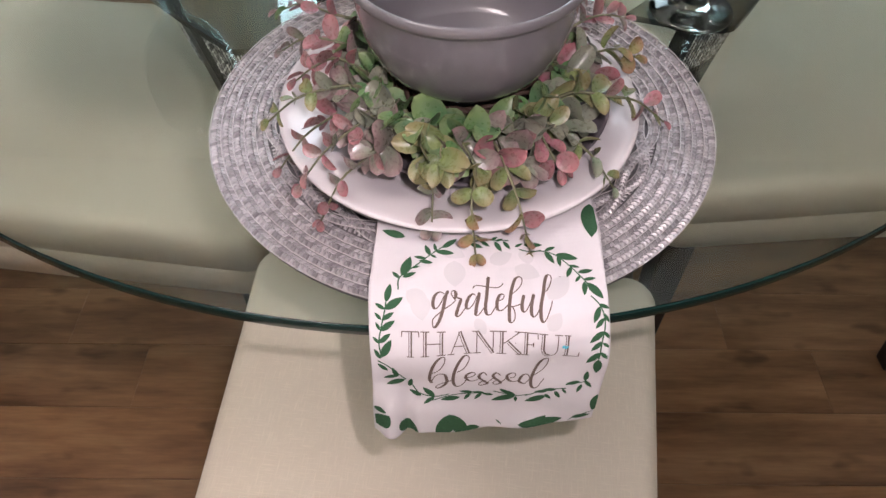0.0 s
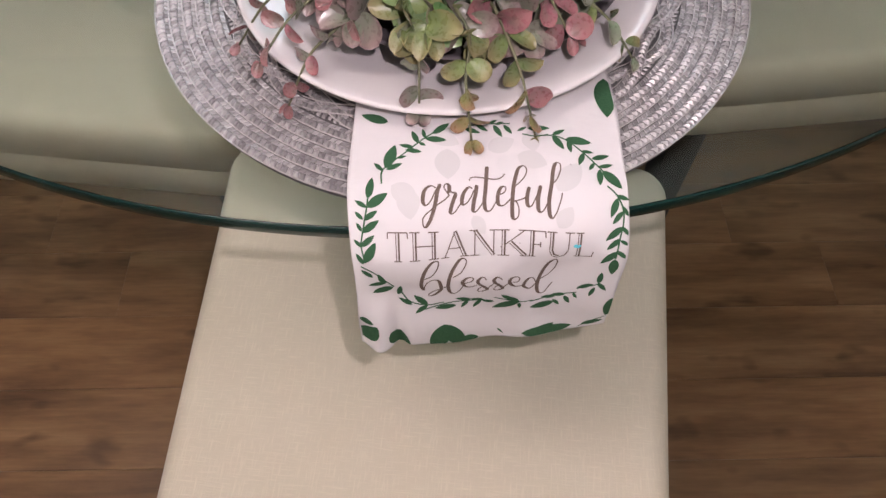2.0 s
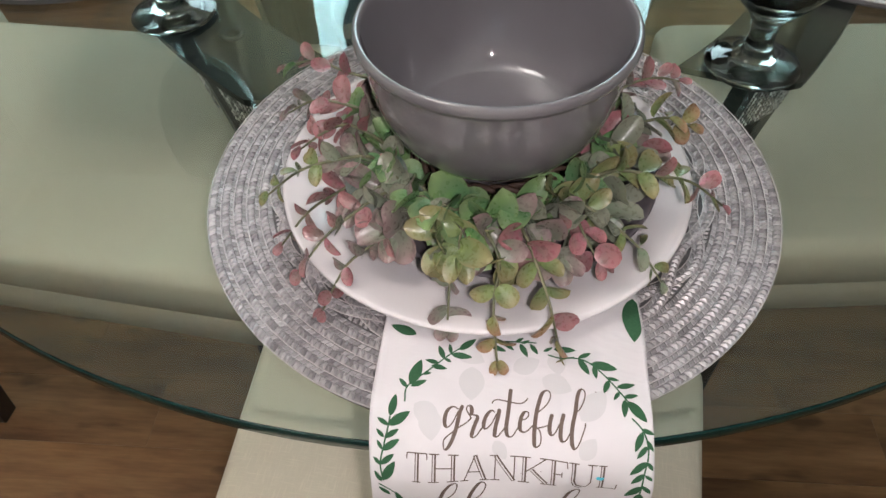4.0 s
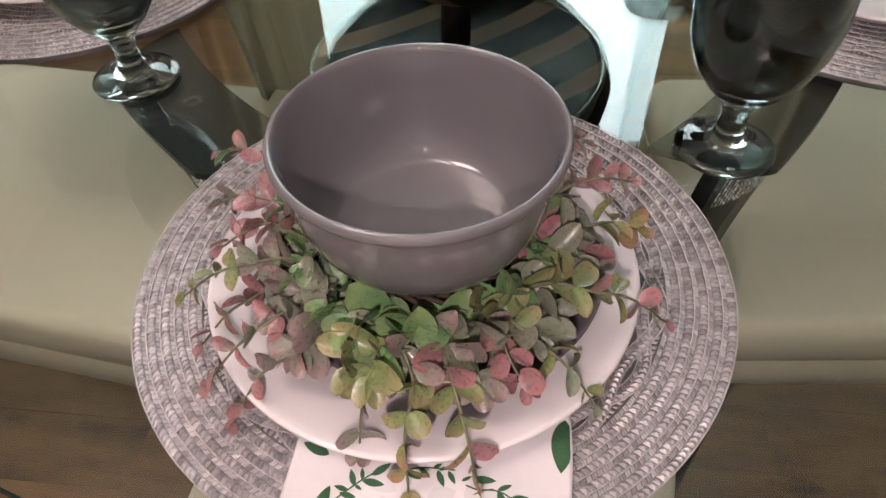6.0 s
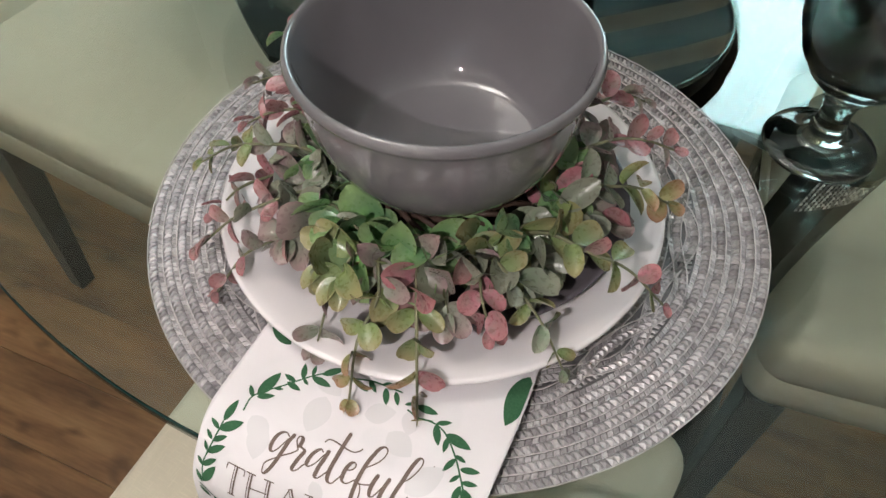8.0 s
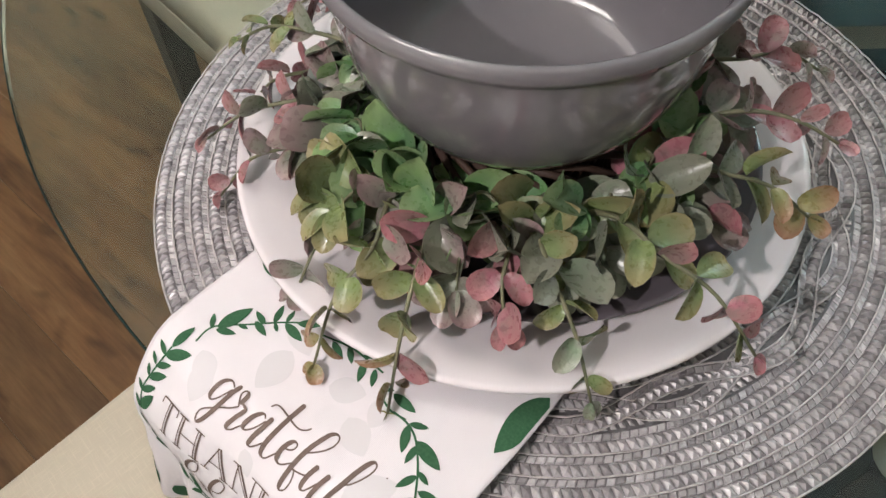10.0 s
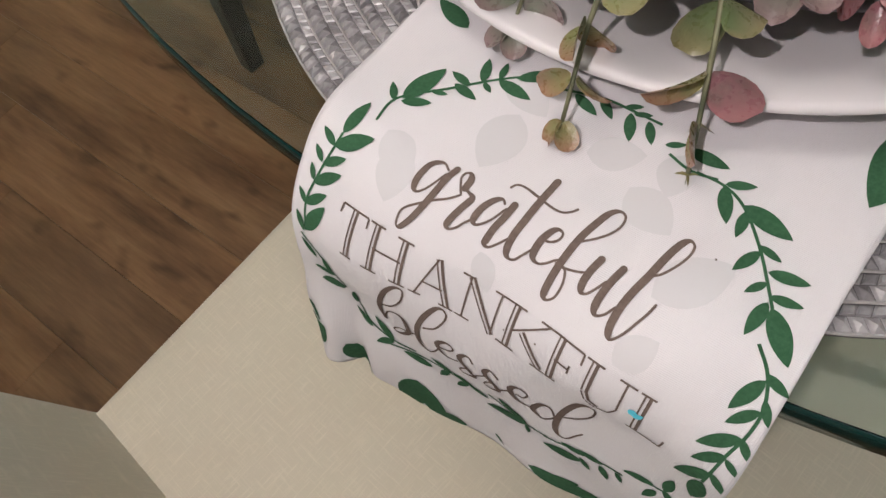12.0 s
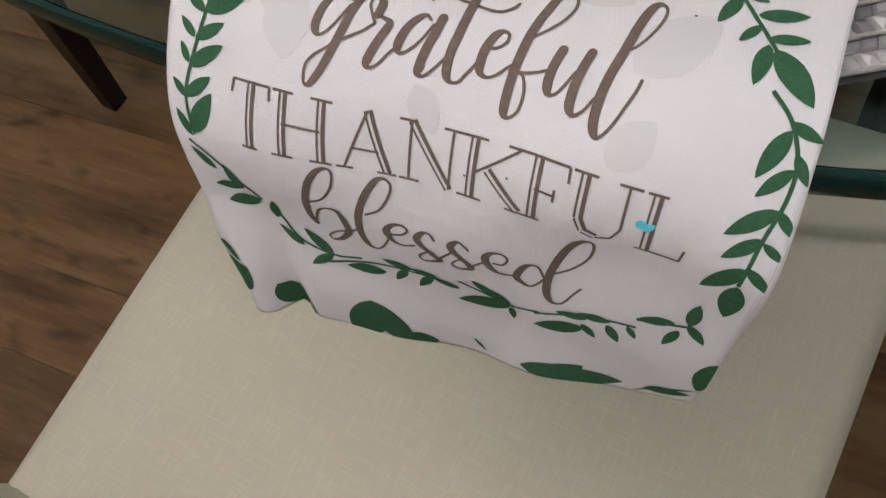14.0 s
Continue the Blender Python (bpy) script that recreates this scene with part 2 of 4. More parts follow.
LEAF = {
    "green": make_leaf("leaf_green", (0.125, 0.265, 0.080), (0.215, 0.270, 0.125), (0.090, 0.180, 0.090)),
    "sage": make_leaf("leaf_sage", (0.150, 0.215, 0.130), (0.225, 0.220, 0.165), (0.175, 0.180, 0.145)),
    "mist": make_leaf("leaf_mist", (0.160, 0.215, 0.180), (0.215, 0.205, 0.190), (0.120, 0.175, 0.145)),
    "olive": make_leaf("leaf_olive", (0.175, 0.225, 0.080), (0.270, 0.205, 0.110), (0.130, 0.170, 0.075)),
    "mauve": make_leaf("leaf_mauve", (0.215, 0.175, 0.165), (0.300, 0.175, 0.190), (0.160, 0.180, 0.130)),
    "pink": make_leaf("leaf_pink", (0.310, 0.110, 0.140), (0.370, 0.145, 0.155), (0.185, 0.130, 0.115)),
    "rust": make_leaf("leaf_rust", (0.225, 0.170, 0.080), (0.330, 0.150, 0.110), (0.185, 0.190, 0.075)),
}
PAINT = material("wall_paint", (0.62, 0.58, 0.50), 0.8)
link(PAINT, ramp(PAINT, noise_of(PAINT, coords(PAINT), 3.0, 4), [(0.3, (0.60, 0.56, 0.48)), (0.7, (0.65, 0.61, 0.53))]), shader(PAINT).inputs["Base Color"])
CEILING = material("ceiling_paint", (0.78, 0.77, 0.74), 0.85)
link(CEILING, bump(CEILING, noise_of(CEILING, coords(CEILING), 60.0, 3), 0.2, 0.004), shader(CEILING).inputs["Normal"])
CURTAIN = make_linen("cream_curtain", (0.66, 0.55, 0.40))
_t = CURTAIN.node_tree.nodes.new("ShaderNodeBsdfTranslucent")
_t.inputs["Color"].default_value = (0.62, 0.50, 0.34, 1)
_m = CURTAIN.node_tree.nodes.new("ShaderNodeMixShader")
_m.inputs[0].default_value = 0.45
link(CURTAIN, shader(CURTAIN).outputs[0], _m.inputs[1])
link(CURTAIN, _t.outputs[0], _m.inputs[2])
link(CURTAIN, _m.outputs[0], CURTAIN.node_tree.nodes["Material Output"].inputs["Surface"])
WHITE_FRAME = material("white_frame_paint", (0.78, 0.78, 0.76), 0.45)
BRASS = material("brushed_metal", (0.42, 0.40, 0.38), 0.3, metal=1.0)
PAPER = material("paper_tag", (0.78, 0.76, 0.72), 0.8)
# glow for the shade of the added, unseen lamp
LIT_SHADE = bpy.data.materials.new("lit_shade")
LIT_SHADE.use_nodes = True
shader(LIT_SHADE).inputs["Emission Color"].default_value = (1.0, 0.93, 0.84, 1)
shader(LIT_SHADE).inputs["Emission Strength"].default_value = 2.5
DAYLIGHT = bpy.data.materials.new("daylight_backdrop")
DAYLIGHT.use_nodes = True
shader(DAYLIGHT).inputs["Base Color"].default_value = (0.7, 0.8, 0.82, 1)
shader(DAYLIGHT).inputs["Emission Color"].default_value = (0.66, 0.95, 1.0, 1)
shader(DAYLIGHT).inputs["Emission Strength"].default_value = 4.5


# ---- mesh helpers ----
def thing(name, place=(0, 0, 0), label="", category="", group="", kind="", turn=0.0):
    ob = new(name)
    ob.location = place
    ob.rotation_euler = (0, 0, radians(turn))
    ob.empty_display_size = 0.05
    return tagged(ob, label, category, group, kind)


def part(name, bm, mat, parent, label="", smooth=True, kind=""):
    me = bpy.data.meshes.new(name)
    bm.to_mesh(me)
    bm.free()
    return mesh_part(name, me, mat, parent, label, smooth, kind)


def mesh_part(name, me, mat, parent, label="", smooth=True, kind=""):
    if mat and not me.materials:
        me.materials.append(mat)
    if smooth:
        me.shade_smooth()
    ob = new(name, me)
    ob.parent = parent
    return tagged(ob, label, kind=kind)


def box(bm, x0, x1, y0, y1, z0, z1, bevel=0.0, segments=2):
    made = bmesh.ops.create_cube(bm, size=1.0)["verts"]
    for v in made:
        v.co = Vector((x0 + (v.co.x + 0.5) * (x1 - x0), y0 + (v.co.y + 0.5) * (y1 - y0), z0 + (v.co.z + 0.5) * (z1 - z0)))
    if bevel:
        edges = list({e for v in made for e in v.link_edges})
        bmesh.ops.bevel(bm, geom=edges, offset=bevel, segments=segments, profile=0.5, affect="EDGES")
    return bm


def revolve(points, steps=96, closed=False):
    """A turned form from a profile of (radius, height)."""
    bm = bmesh.new()
    rings = []
    for r, z in points:
        if r < 1e-5:
            rings.append([bm.verts.new((0, 0, z))])
        else:
            rings.append([bm.verts.new((r * math.cos(2 * math.pi * k / steps), r * math.sin(2 * math.pi * k / steps), z)) for k in range(steps)])
    pairs = list(zip(rings, rings[1:])) + ([(rings[-1], rings[0])] if closed else [])
    for a, b in pairs:
        for k in range(steps):
            j = (k + 1) % steps
            if len(a) == 1 and len(b) == 1:
                continue
            if len(a) == 1:
                bm.faces.new((a[0], b[j], b[k]))
            elif len(b) == 1:
                bm.faces.new((a[k], a[j], b[0]))
            else:
                bm.faces.new((a[k], a[j], b[j], b[k]))
    bmesh.ops.recalc_face_normals(bm, faces=bm.faces)
    return bm


def spline(points, per=8):
    """A smooth line through the points (Catmull-Rom)."""
    p = [Vector(q) for q in points]
    p = [2 * p[0] - p[1]] + p + [2 * p[-1] - p[-2]]
    out = []
    for i in range(1, len(p) - 2):
        a, b, c, d = p[i - 1:i + 3]
        for k in range(per):
            t = k / per
            out.append(0.5 * (2 * b + (c - a) * t + (2 * a - 5 * b + 4 * c - d) * t * t + (3 * b - a - 3 * c + d) * t ** 3))
    return out + [p[-2]]


def tube(bm, line, radius, sides=6, closed=False):
    """A round rod along a line of points; radius is a number or a function of 0 to 1."""
    rings, n = [], len(line)
    for i, q in enumerate(line):
        a = line[(i - 1) % n] if closed or i else line[0]
        b = line[(i + 1) % n] if closed or i < n - 1 else line[-1]
        d = (Vector(b) - Vector(a)).normalized()
        u = d.cross(Vector((0, 0, 1)) if abs(d.z) < 0.9 else Vector((1, 0, 0))).normalized()
        w = d.cross(u)
        r = radius(i / max(1, n - 1)) if callable(radius) else radius
        rings.append([bm.verts.new(Vector(q) + r * (math.cos(2 * math.pi * k / sides) * u + math.sin(2 * math.pi * k / sides) * w)) for k in range(sides)])
    for a, b in list(zip(rings, rings[1:])) + ([(rings[-1], rings[0])] if closed else []):
        for k in range(sides):
            bm.faces.new((a[k], a[(k + 1) % sides], b[(k + 1) % sides], b[k]))
    if not closed:
        bm.faces.new(rings[0][::-1])
        bm.faces.new(rings[-1])
    return bm


# ---- the room ----
W, EA, SO, NO, HI = ROOM
WIN = (-0.95, 0.95, 1.02, 2.14)   # window opening: west, east, sill, head


def wall(name, pieces, label):
    w = thing(name, label=label, category="wall", kind="structure")
    for k, b in enumerate(pieces):
        part("wall_panel", box(bmesh.new(), *b), PAINT, w, smooth=False)
    return w


wall("wall_west", [(W - 0.1, W, SO, NO, 0, HI)], "plain warm beige painted wall")
wall("wall_east", [(EA, EA + 0.1, SO, NO, 0, HI)], "plain warm beige painted wall")
wall("wall_south", [(W - 0.1, EA + 0.1, SO - 0.1, SO, 0, HI)], "plain warm beige painted wall")
wall("wall_north", [(W - 0.1, WIN[0], NO, NO + 0.12, 0, HI), (WIN[1], EA + 0.1, NO, NO + 0.12, 0, HI),
                    (WIN[0], WIN[1], NO, NO + 0.12, 0, WIN[2]), (WIN[0], WIN[1], NO, NO + 0.12, WIN[3], HI)],
     "beige painted wall with a bright curtained window")
ceil = part("ceiling", box(bmesh.new(), W - 0.1, EA + 0.1, SO - 0.1, NO + 0.12, HI, HI + 0.08), CEILING, None, smooth=False)
tagged(ceil, "plain white painted ceiling", "ceiling", kind="structure")

window = thing("window_1", (0, NO, 0), "bright daylit window with a white painted frame", "window", kind="structure")
bm = bmesh.new()
for b in ((WIN[0], WIN[0] + 0.05, 0.02, 0.09, WIN[2], WIN[3]), (WIN[1] - 0.05, WIN[1], 0.02, 0.09, WIN[2], WIN[3]),
          (WIN[0] + 0.05, WIN[1] - 0.05, 0.02, 0.09, WIN[2], WIN[2] + 0.05), (WIN[0] + 0.05, WIN[1] - 0.05, 0.02, 0.09, WIN[3] - 0.05, WIN[3])):
    box(bm, *b, 0.006)
part("window_frame", bm, WHITE_FRAME, window, smooth=False)
part("window_sill", box(bmesh.new(), WIN[0] - 0.04, WIN[1] + 0.04, -0.09, 0.02, WIN[2] - 0.035, WIN[2] - 0.002, 0.006), WHITE_FRAME, window, smooth=False)
pane = part("pane", box(bmesh.new(), WIN[0] + 0.05, WIN[1] - 0.05, 0.052, 0.058, WIN[2] + 0.05, WIN[3] - 0.05), PANE, window, smooth=False)
pane.visible_shadow = False
day = part("backdrop", box(bmesh.new(), -2.2, 2.2, NO + 0.6, NO + 0.62, -0.2, 3.2), DAYLIGHT, None, smooth=False)
tagged(day, "pale cyan daylight outside the window", "backdrop", kind="structure")


def curtain(x0, x1):
    c = thing("curtain", (0, NO - 0.10, 0), "cream linen curtain hanging in soft pleats", "curtain", "curtains at the window")
    bm = bmesh.new()
    n, rows = 72, 8
    grid = []
    for j in range(rows + 1):
        z = 0.04 + (2.26 - 0.04) * j / rows
        grid.append([bm.verts.new((x0 + (x1 - x0) * i / n, 0.030 * math.sin(i / n * math.pi * 9 + 0.25 * math.sin(z * 3)) * (1.0 - 0.25 * j / rows), z)) for i in range(n + 1)])
    for a, b in zip(grid, grid[1:]):
        for i in range(n):
            bm.faces.new((a[i], a[i + 1], b[i + 1], b[i]))
    bmesh.ops.solidify(bm, geom=bm.faces, thickness=0.003)
    part("drape", bm, CURTAIN, c)
    bm = bmesh.new()
    tube(bm, [(x0 - 0.02, 0, 2.27), (x1 + 0.02, 0, 2.27)], 0.010, 10)
    part("rod", bm, BRASS, c, "round metal curtain rod")


curtain(-0.98, -0.57)
curtain(0.47, 0.96)


# ---- the chairs ----
def chair(place, turn, front, back, depth, label, foot=0.03):
    """A parsons chair; its front looks along +y of its own frame, its origin lies on the floor under the seat's middle."""
    c = thing("dining_chair", place, label, "chair", "chairs round the table", turn=turn)
    hf, hb, d = front / 2, back / 2, depth / 2
    top, low = 0.497, 0.415

    def slab(z0, z1, grow, round_side, round_top):
        bm = bmesh.new()
        outline = [(-hb - grow, -d - 0.05), (hb + grow, -d - 0.05), (hf + grow, d + grow), (-hf - grow, d + grow)]   # runs on under the backrest
        lo = [bm.verts.new((x, y, z0)) for x, y in outline]
        hi = [bm.verts.new((x, y, z1)) for x, y in outline]
        bm.faces.new(lo[::-1])
        bm.faces.new(hi)
        for k in range(4):
            bm.faces.new((lo[k], lo[(k + 1) % 4], hi[(k + 1) % 4], hi[k]))
        up = [e for e in bm.edges if abs(e.verts[0].co.z - e.verts[1].co.z) > 0.01]
        bmesh.ops.bevel(bm, geom=up, offset=round_side, segments=6, profile=0.5, affect="EDGES")
        rim = [e for e in bm.edges if all(abs(v.co.z - z1) < 1e-5 for v in e.verts) and len(e.link_faces) == 2]
        rim = [e for e in rim if any(abs(f.normal.z) < 0.5 for f in e.link_faces)]
        bmesh.ops.bevel(bm, geom=rim, offset=round_top, segments=4, profile=0.5, affect="EDGES")
        return bm

    part("seat", slab(0.435, top, 0.0, 0.035, 0.018), LINEN, c, "cream slubbed linen seat cushion")
    part("seat_frame", slab(0.385, 0.434, -0.002, 0.030, 0.004), LINEN, c)
    # piping between cushion and frame
    bm = bmesh.new()
    line = [(-hb, -d, 0.4345), (-hf + 0.004, d - 0.035, 0.4345), (-hf + 0.014, d - 0.010, 0.4345), (-hf + 0.036, d, 0.4345),
            (hf - 0.036, d, 0.4345), (hf - 0.014, d - 0.010, 0.4345), (hf - 0.004, d - 0.035, 0.4345), (hb, -d, 0.4345)]
    tube(bm, [Vector(p) for p in line], 0.003, 6)
    part("piping", bm, LINEN, c)
    # backrest, a little wider than the seat, leaning back
    bm = bmesh.new()
    box(bm, -hb - 0.030, hb + 0.030, -0.092, 0.003, 0.0, 0.56, 0.044, 7)
    for v in bm.verts:
        v.co.y += -0.20 * v.co.z * v.co.z - 0.03 * v.co.z + 0.012 * math.cos(v.co.x / hb * 1.4)
    bmesh.ops.translate(bm, verts=bm.verts, vec=(0, -d - 0.004, 0.395))
    part("backrest", bm, LINEN, c, "upright padded cream linen back")
    for sx in (-1, 1):
        for sy in (-1, 1):
            x = sx * ((hf if sy > 0 else hb) - 0.022)
            y = sy * (d - 0.028)
            bm = bmesh.new()
            box(bm, -0.022, 0.022, -0.022, 0.022, 0.0, 0.386, 0.003)
            for v in bm.verts:
                k = 1 - v.co.z / 0.386
                v.co.x = v.co.x * (1 - 0.30 * k) + sx * foot * 0.3 * k
                v.co.y = v.co.y * (1 - 0.30 * k) + (-foot * 2.2 if sy < 0 else 0.0) * k
            bmesh.ops.translate(bm, verts=bm.verts, vec=(x, y, 0))
            part("leg", bm, DARK_WOOD, c, "tapered dark espresso wood leg", smooth=False)
    return c


chair((-0.022, -0.142, 0), -6, 0.44, 0.385, 0.405, "cream linen dining chair with dark legs, pushed under the glass table")
chair((-0.485, 0.340, 0), -96, 0.465, 0.44, 0.59, "cream linen dining chair with dark legs under the glass edge", 0.02)
chair((0.500, 0.405, 0), 94, 0.455, 0.43, 0.50, "cream linen dining chair with dark legs beside the table leg", 0.02)
chair((-0.03, 1.27, 0), 180, 0.44, 0.40, 0.42, "cream linen dining chair with dark legs at the far side")


# ---- the glass table ----
table = thing("glass_dining_table", TABLE, "round green-tinted glass dining table on black blade legs", "table")
prof = [(0, GLASS_TOP - GLASS_T), (TABLE_R - 0.0014, GLASS_TOP - GLASS_T), (TABLE_R - 0.0014, GLASS_TOP), (0, GLASS_TOP)]
glass = part("tabletop", revolve(prof, 160), TABLE_GLASS, table, "clear green-tinted round glass top", smooth=False)
glass.visible_shadow = False
arc = [(TABLE_R - 0.0013, GLASS_TOP - GLASS_T + 0.0002), (TABLE_R - 0.0008, GLASS_TOP - GLASS_T), (TABLE_R, GLASS_TOP - GLASS_T + 0.0012),
       (TABLE_R, GLASS_TOP - 0.0012), (TABLE_R - 0.0008, GLASS_TOP), (TABLE_R - 0.0013, GLASS_TOP - 0.0002)]
part("polished_edge", revolve(arc, 200, True), EDGE_GLASS, table, "dark green polished glass rim")


def table_leg(x, y):
    """A black blade from the floor to a crescent plate under the glass, with a dark ring for its hole and two bands of
    rhinestones.
    """
    inward = -Vector((x, y, 0)).normalized()
    along = Vector((-inward.y, inward.x, 0))
    hole = Vector((x, y, 0))
    under = GLASS_TOP - GLASS_T - 0.0012
    n = 28

    def edges(t):
        """The plate's outer and inner edge, at t from end to end."""
        inner = 0.032 + 0.015 * t * t
        outer = -0.048 + 0.008 * t * t
        close = max(0.0, (abs(t) - 0.70) / 0.30) ** 2
        return outer + (inner - 0.006 - outer) * close, inner

    bm = bmesh.new()
    rows = []
    for i in range(n + 1):
        t = -1 + 2 * i / n
        outer, inner = edges(t)
        p, q = hole + along * (0.12 * t) + inward * outer, hole + along * (0.12 * t) + inward * inner
        rows.append([bm.verts.new(v) for v in (p + Vector((0, 0, under - 0.006)), q + Vector((0, 0, under - 0.006)), q + Vector((0, 0, under)), p + Vector((0, 0, under)))])
    for p, q in zip(rows, rows[1:]):
        for k in range(4):
            bm.faces.new((p[k], p[(k + 1) % 4], q[(k + 1) % 4], q[k]))
    bm.faces.new(rows[0][::-1])
    bm.faces.new(rows[-1])
    bmesh.ops.recalc_face_normals(bm, faces=bm.faces)
    leg = part("table_leg_plate", bm, BLACK_METAL, table, "crescent black plate under the glass", smooth=False)

    def blade(k, s, o):
        """A spot of the blade: k up from the floor, s across, o through its thickness."""
        half = 0.040 + 0.045 * k ** 2
        sweep = -0.040 + 0.05 * math.sin(math.pi * k) - 0.03 * (1 - k) ** 2 + 0.030 * s * s * k
        return hole + along * (s * half) + inward * (sweep + o) + Vector((0, 0, (under - 0.0065) * k))

    bm = bmesh.new()
    grid = [[bm.verts.new(blade(i / 18, s, o)) for s, o in ((-1, 0), (-0.5, 0), (0, 0), (0.5, 0), (1, 0), (1, 0.014), (0.5, 0.014), (0, 0.014), (-0.5, 0.014), (-1, 0.014))] for i in range(19)]
    for p, q in zip(grid, grid[1:]):
        for k in range(10):
            bm.faces.new((p[k], p[(k + 1) % 10], q[(k + 1) % 10], q[k]))
    bm.faces.new(grid[0][::-1])
    bm.faces.new(grid[-1])
    bmesh.ops.recalc_face_normals(bm, faces=bm.faces)
    part("blade", bm, BLACK_METAL, leg, "curved black lacquered blade", smooth=False)
    for s0, s1 in ((-0.92, -0.25), (0.25, 0.92)):
        verts, faces = [], []
        for i in range(14):
            for j in range(16):
                k, s = 0.985 - 0.006 * i, s0 + (s1 - s0) * j / 15
                q = blade(k, s, -0.0008)
                base = len(verts)
                tilt = random.uniform(-0.4, 0.4)
                for u, v in ((-1, -1), (1, -1), (1, 1), (-1, 1)):
                    verts.append(q + along * (u * 0.0016) + Vector((0, 0, v * 0.0018)))
                verts.append(q - inward * 0.0016 + along * (0.0008 * tilt) + Vector((0, 0, 0.0008 * tilt)))
                faces += [(base, base + 1, base + 4), (base + 1, base + 2, base + 4), (base + 2, base + 3, base + 4), (base + 3, base, base + 4)]
        me = bpy.data.meshes.new("rhinestone_band")
        me.from_pydata(verts, [], faces)
        mesh_part("rhinestone_band", me, GLITTER, leg, "sparkling silver rhinestone band", smooth=False, kind="stuff")
    # dark ring laid on the plate where its hole shows dark
    bm = revolve([(0.0045, 0.0), (0.0105, 0.0), (0.0110, 0.0006), (0.0100, 0.0010), (0.0045, 0.0004)], 28, True)
    bmesh.ops.translate(bm, verts=bm.verts, vec=(x, y, under))
    part("hole_ring", bm, DARK_WOOD, leg, "small dark ring laid on the plate for its hole")


for x, y in ((-0.207, -0.222), (0.280, -0.177), (0.207, 0.222), (-0.280, 0.177)):
    table_leg(x, y)


# striped black form added under the glass's middle as the centrepiece bowl's reflection
STRIPED_BLACK = material("black_striped_lacquer", (0.01, 0.01, 0.011), 0.45, spec=0.1)
_w = node(STRIPED_BLACK, "ShaderNodeTexWave", Scale=4.2, Distortion=0.0)
link(STRIPED_BLACK, coords(STRIPED_BLACK, "Object", (1, 1, 0), (0, 0, radians(51))), _w.inputs["Vector"])
link(STRIPED_BLACK, ramp(STRIPED_BLACK, _w.outputs["Fac"], [(0.64, (0.003, 0.0035, 0.004)), (0.70, (0.15, 0.10, 0.066))]), shader(STRIPED_BLACK).inputs["Base Color"])
p = [(0.0, 0.545), (0.06, 0.547), (0.11, 0.562), (0.146, 0.590), (0.163, 0.620), (0.1665, 0.640), (0.163, 0.648), (0.158, 0.645), (0.12, 0.640), (0.0, 0.636)]
hub = part("hub", revolve(p, 96), STRIPED_BLACK, table, "black round form with brown stripes, standing in for the bowl's reflection")
bm = bmesh.new()
tube(bm, [Vector((0.1655 * math.cos(2 * math.pi * k / 96), 0.1655 * math.sin(2 * math.pi * k / 96), 0.6475)) for k in range(96)], 0.0028, 8, True)
part("rim", bm, SMOKE_GLASS, hub, "thin smoked rim")
# rod that holds the added form to the glass
bm = revolve([(0.0, 0.634), (0.020, 0.634), (0.016, 0.66), (0.016, 0.725), (0.030, GLASS_TOP - GLASS_T - 0.0006), (0.0, GLASS_TOP - GLASS_T - 0.0006)], 32)
part("post", bm, BLACK_METAL, hub)


# ---- woven place mats ----
def braid_band(radius, width, top, wave=0.0, lobes=0, phase=0.0):
    """One ring of plaited braid: two rows of slanted stitches, each a little tilted."""
    verts, faces = [], []
    count = int(2 * math.pi * radius / 0.0037)

    def at(a, r, z):
        r += wave * math.sin(lobes * a + phase)
        return (r * math.cos(a), r * math.sin(a), z)

    # a broad row of raised beads beside a narrow flat one
    for row, r0, r1, peak in ((-1, -0.12, -0.50, -0.0005), (1, -0.12, 0.50, 0.00055)):
        r0, r1 = radius + r0 * width, radius + r1 * width
        for k in range(count):
            a0 = 2 * math.pi * (k + (0.5 if row > 0 else 0)) / count + random.uniform(-0.08, 0.08) / count
            da = 2 * math.pi / count
            lift, tip = random.uniform(-0.0003, 0.0002) + (0.0 if row > 0 else -0.0004), random.uniform(-0.0005, 0.0003)
            low = top - 0.0015
            base = len(verts)
            sl = 0.35 * da
            verts += [at(a0, r0, low), at(a0 + da, r0, low), at(a0 + da + sl, r1, low), at(a0 + sl, r1, low),
                      at(a0 + 0.14 * da + 0.2 * sl, r0 + 0.14 * (r1 - r0), top - 0.0004 + lift), at(a0 + 0.82 * da + 0.2 * sl, r0 + 0.14 * (r1 - r0), top - 0.0002 + lift + tip),
                      at(a0 + 0.82 * da + 0.85 * sl, r0 + 0.86 * (r1 - r0), top - 0.0005 + lift), at(a0 + 0.16 * da + 0.85 * sl, r0 + 0.86 * (r1 - r0), top - 0.0006 + lift),
                      at(a0 + 0.5 * da + 0.5 * sl, r0 + 0.5 * (r1 - r0), top + peak + lift)]
            for f in ((0, 1, 5, 4), (1, 2, 6, 5), (2, 3, 7, 6), (3, 0, 4, 7), (4, 5, 8), (5, 6, 8), (6, 7, 8), (7, 4, 8)):
                faces.append([base + i for i in (f if row > 0 else f[::-1])])
    me = bpy.data.meshes.new("braid_band")
    me.from_pydata(verts, [], faces)
    return me


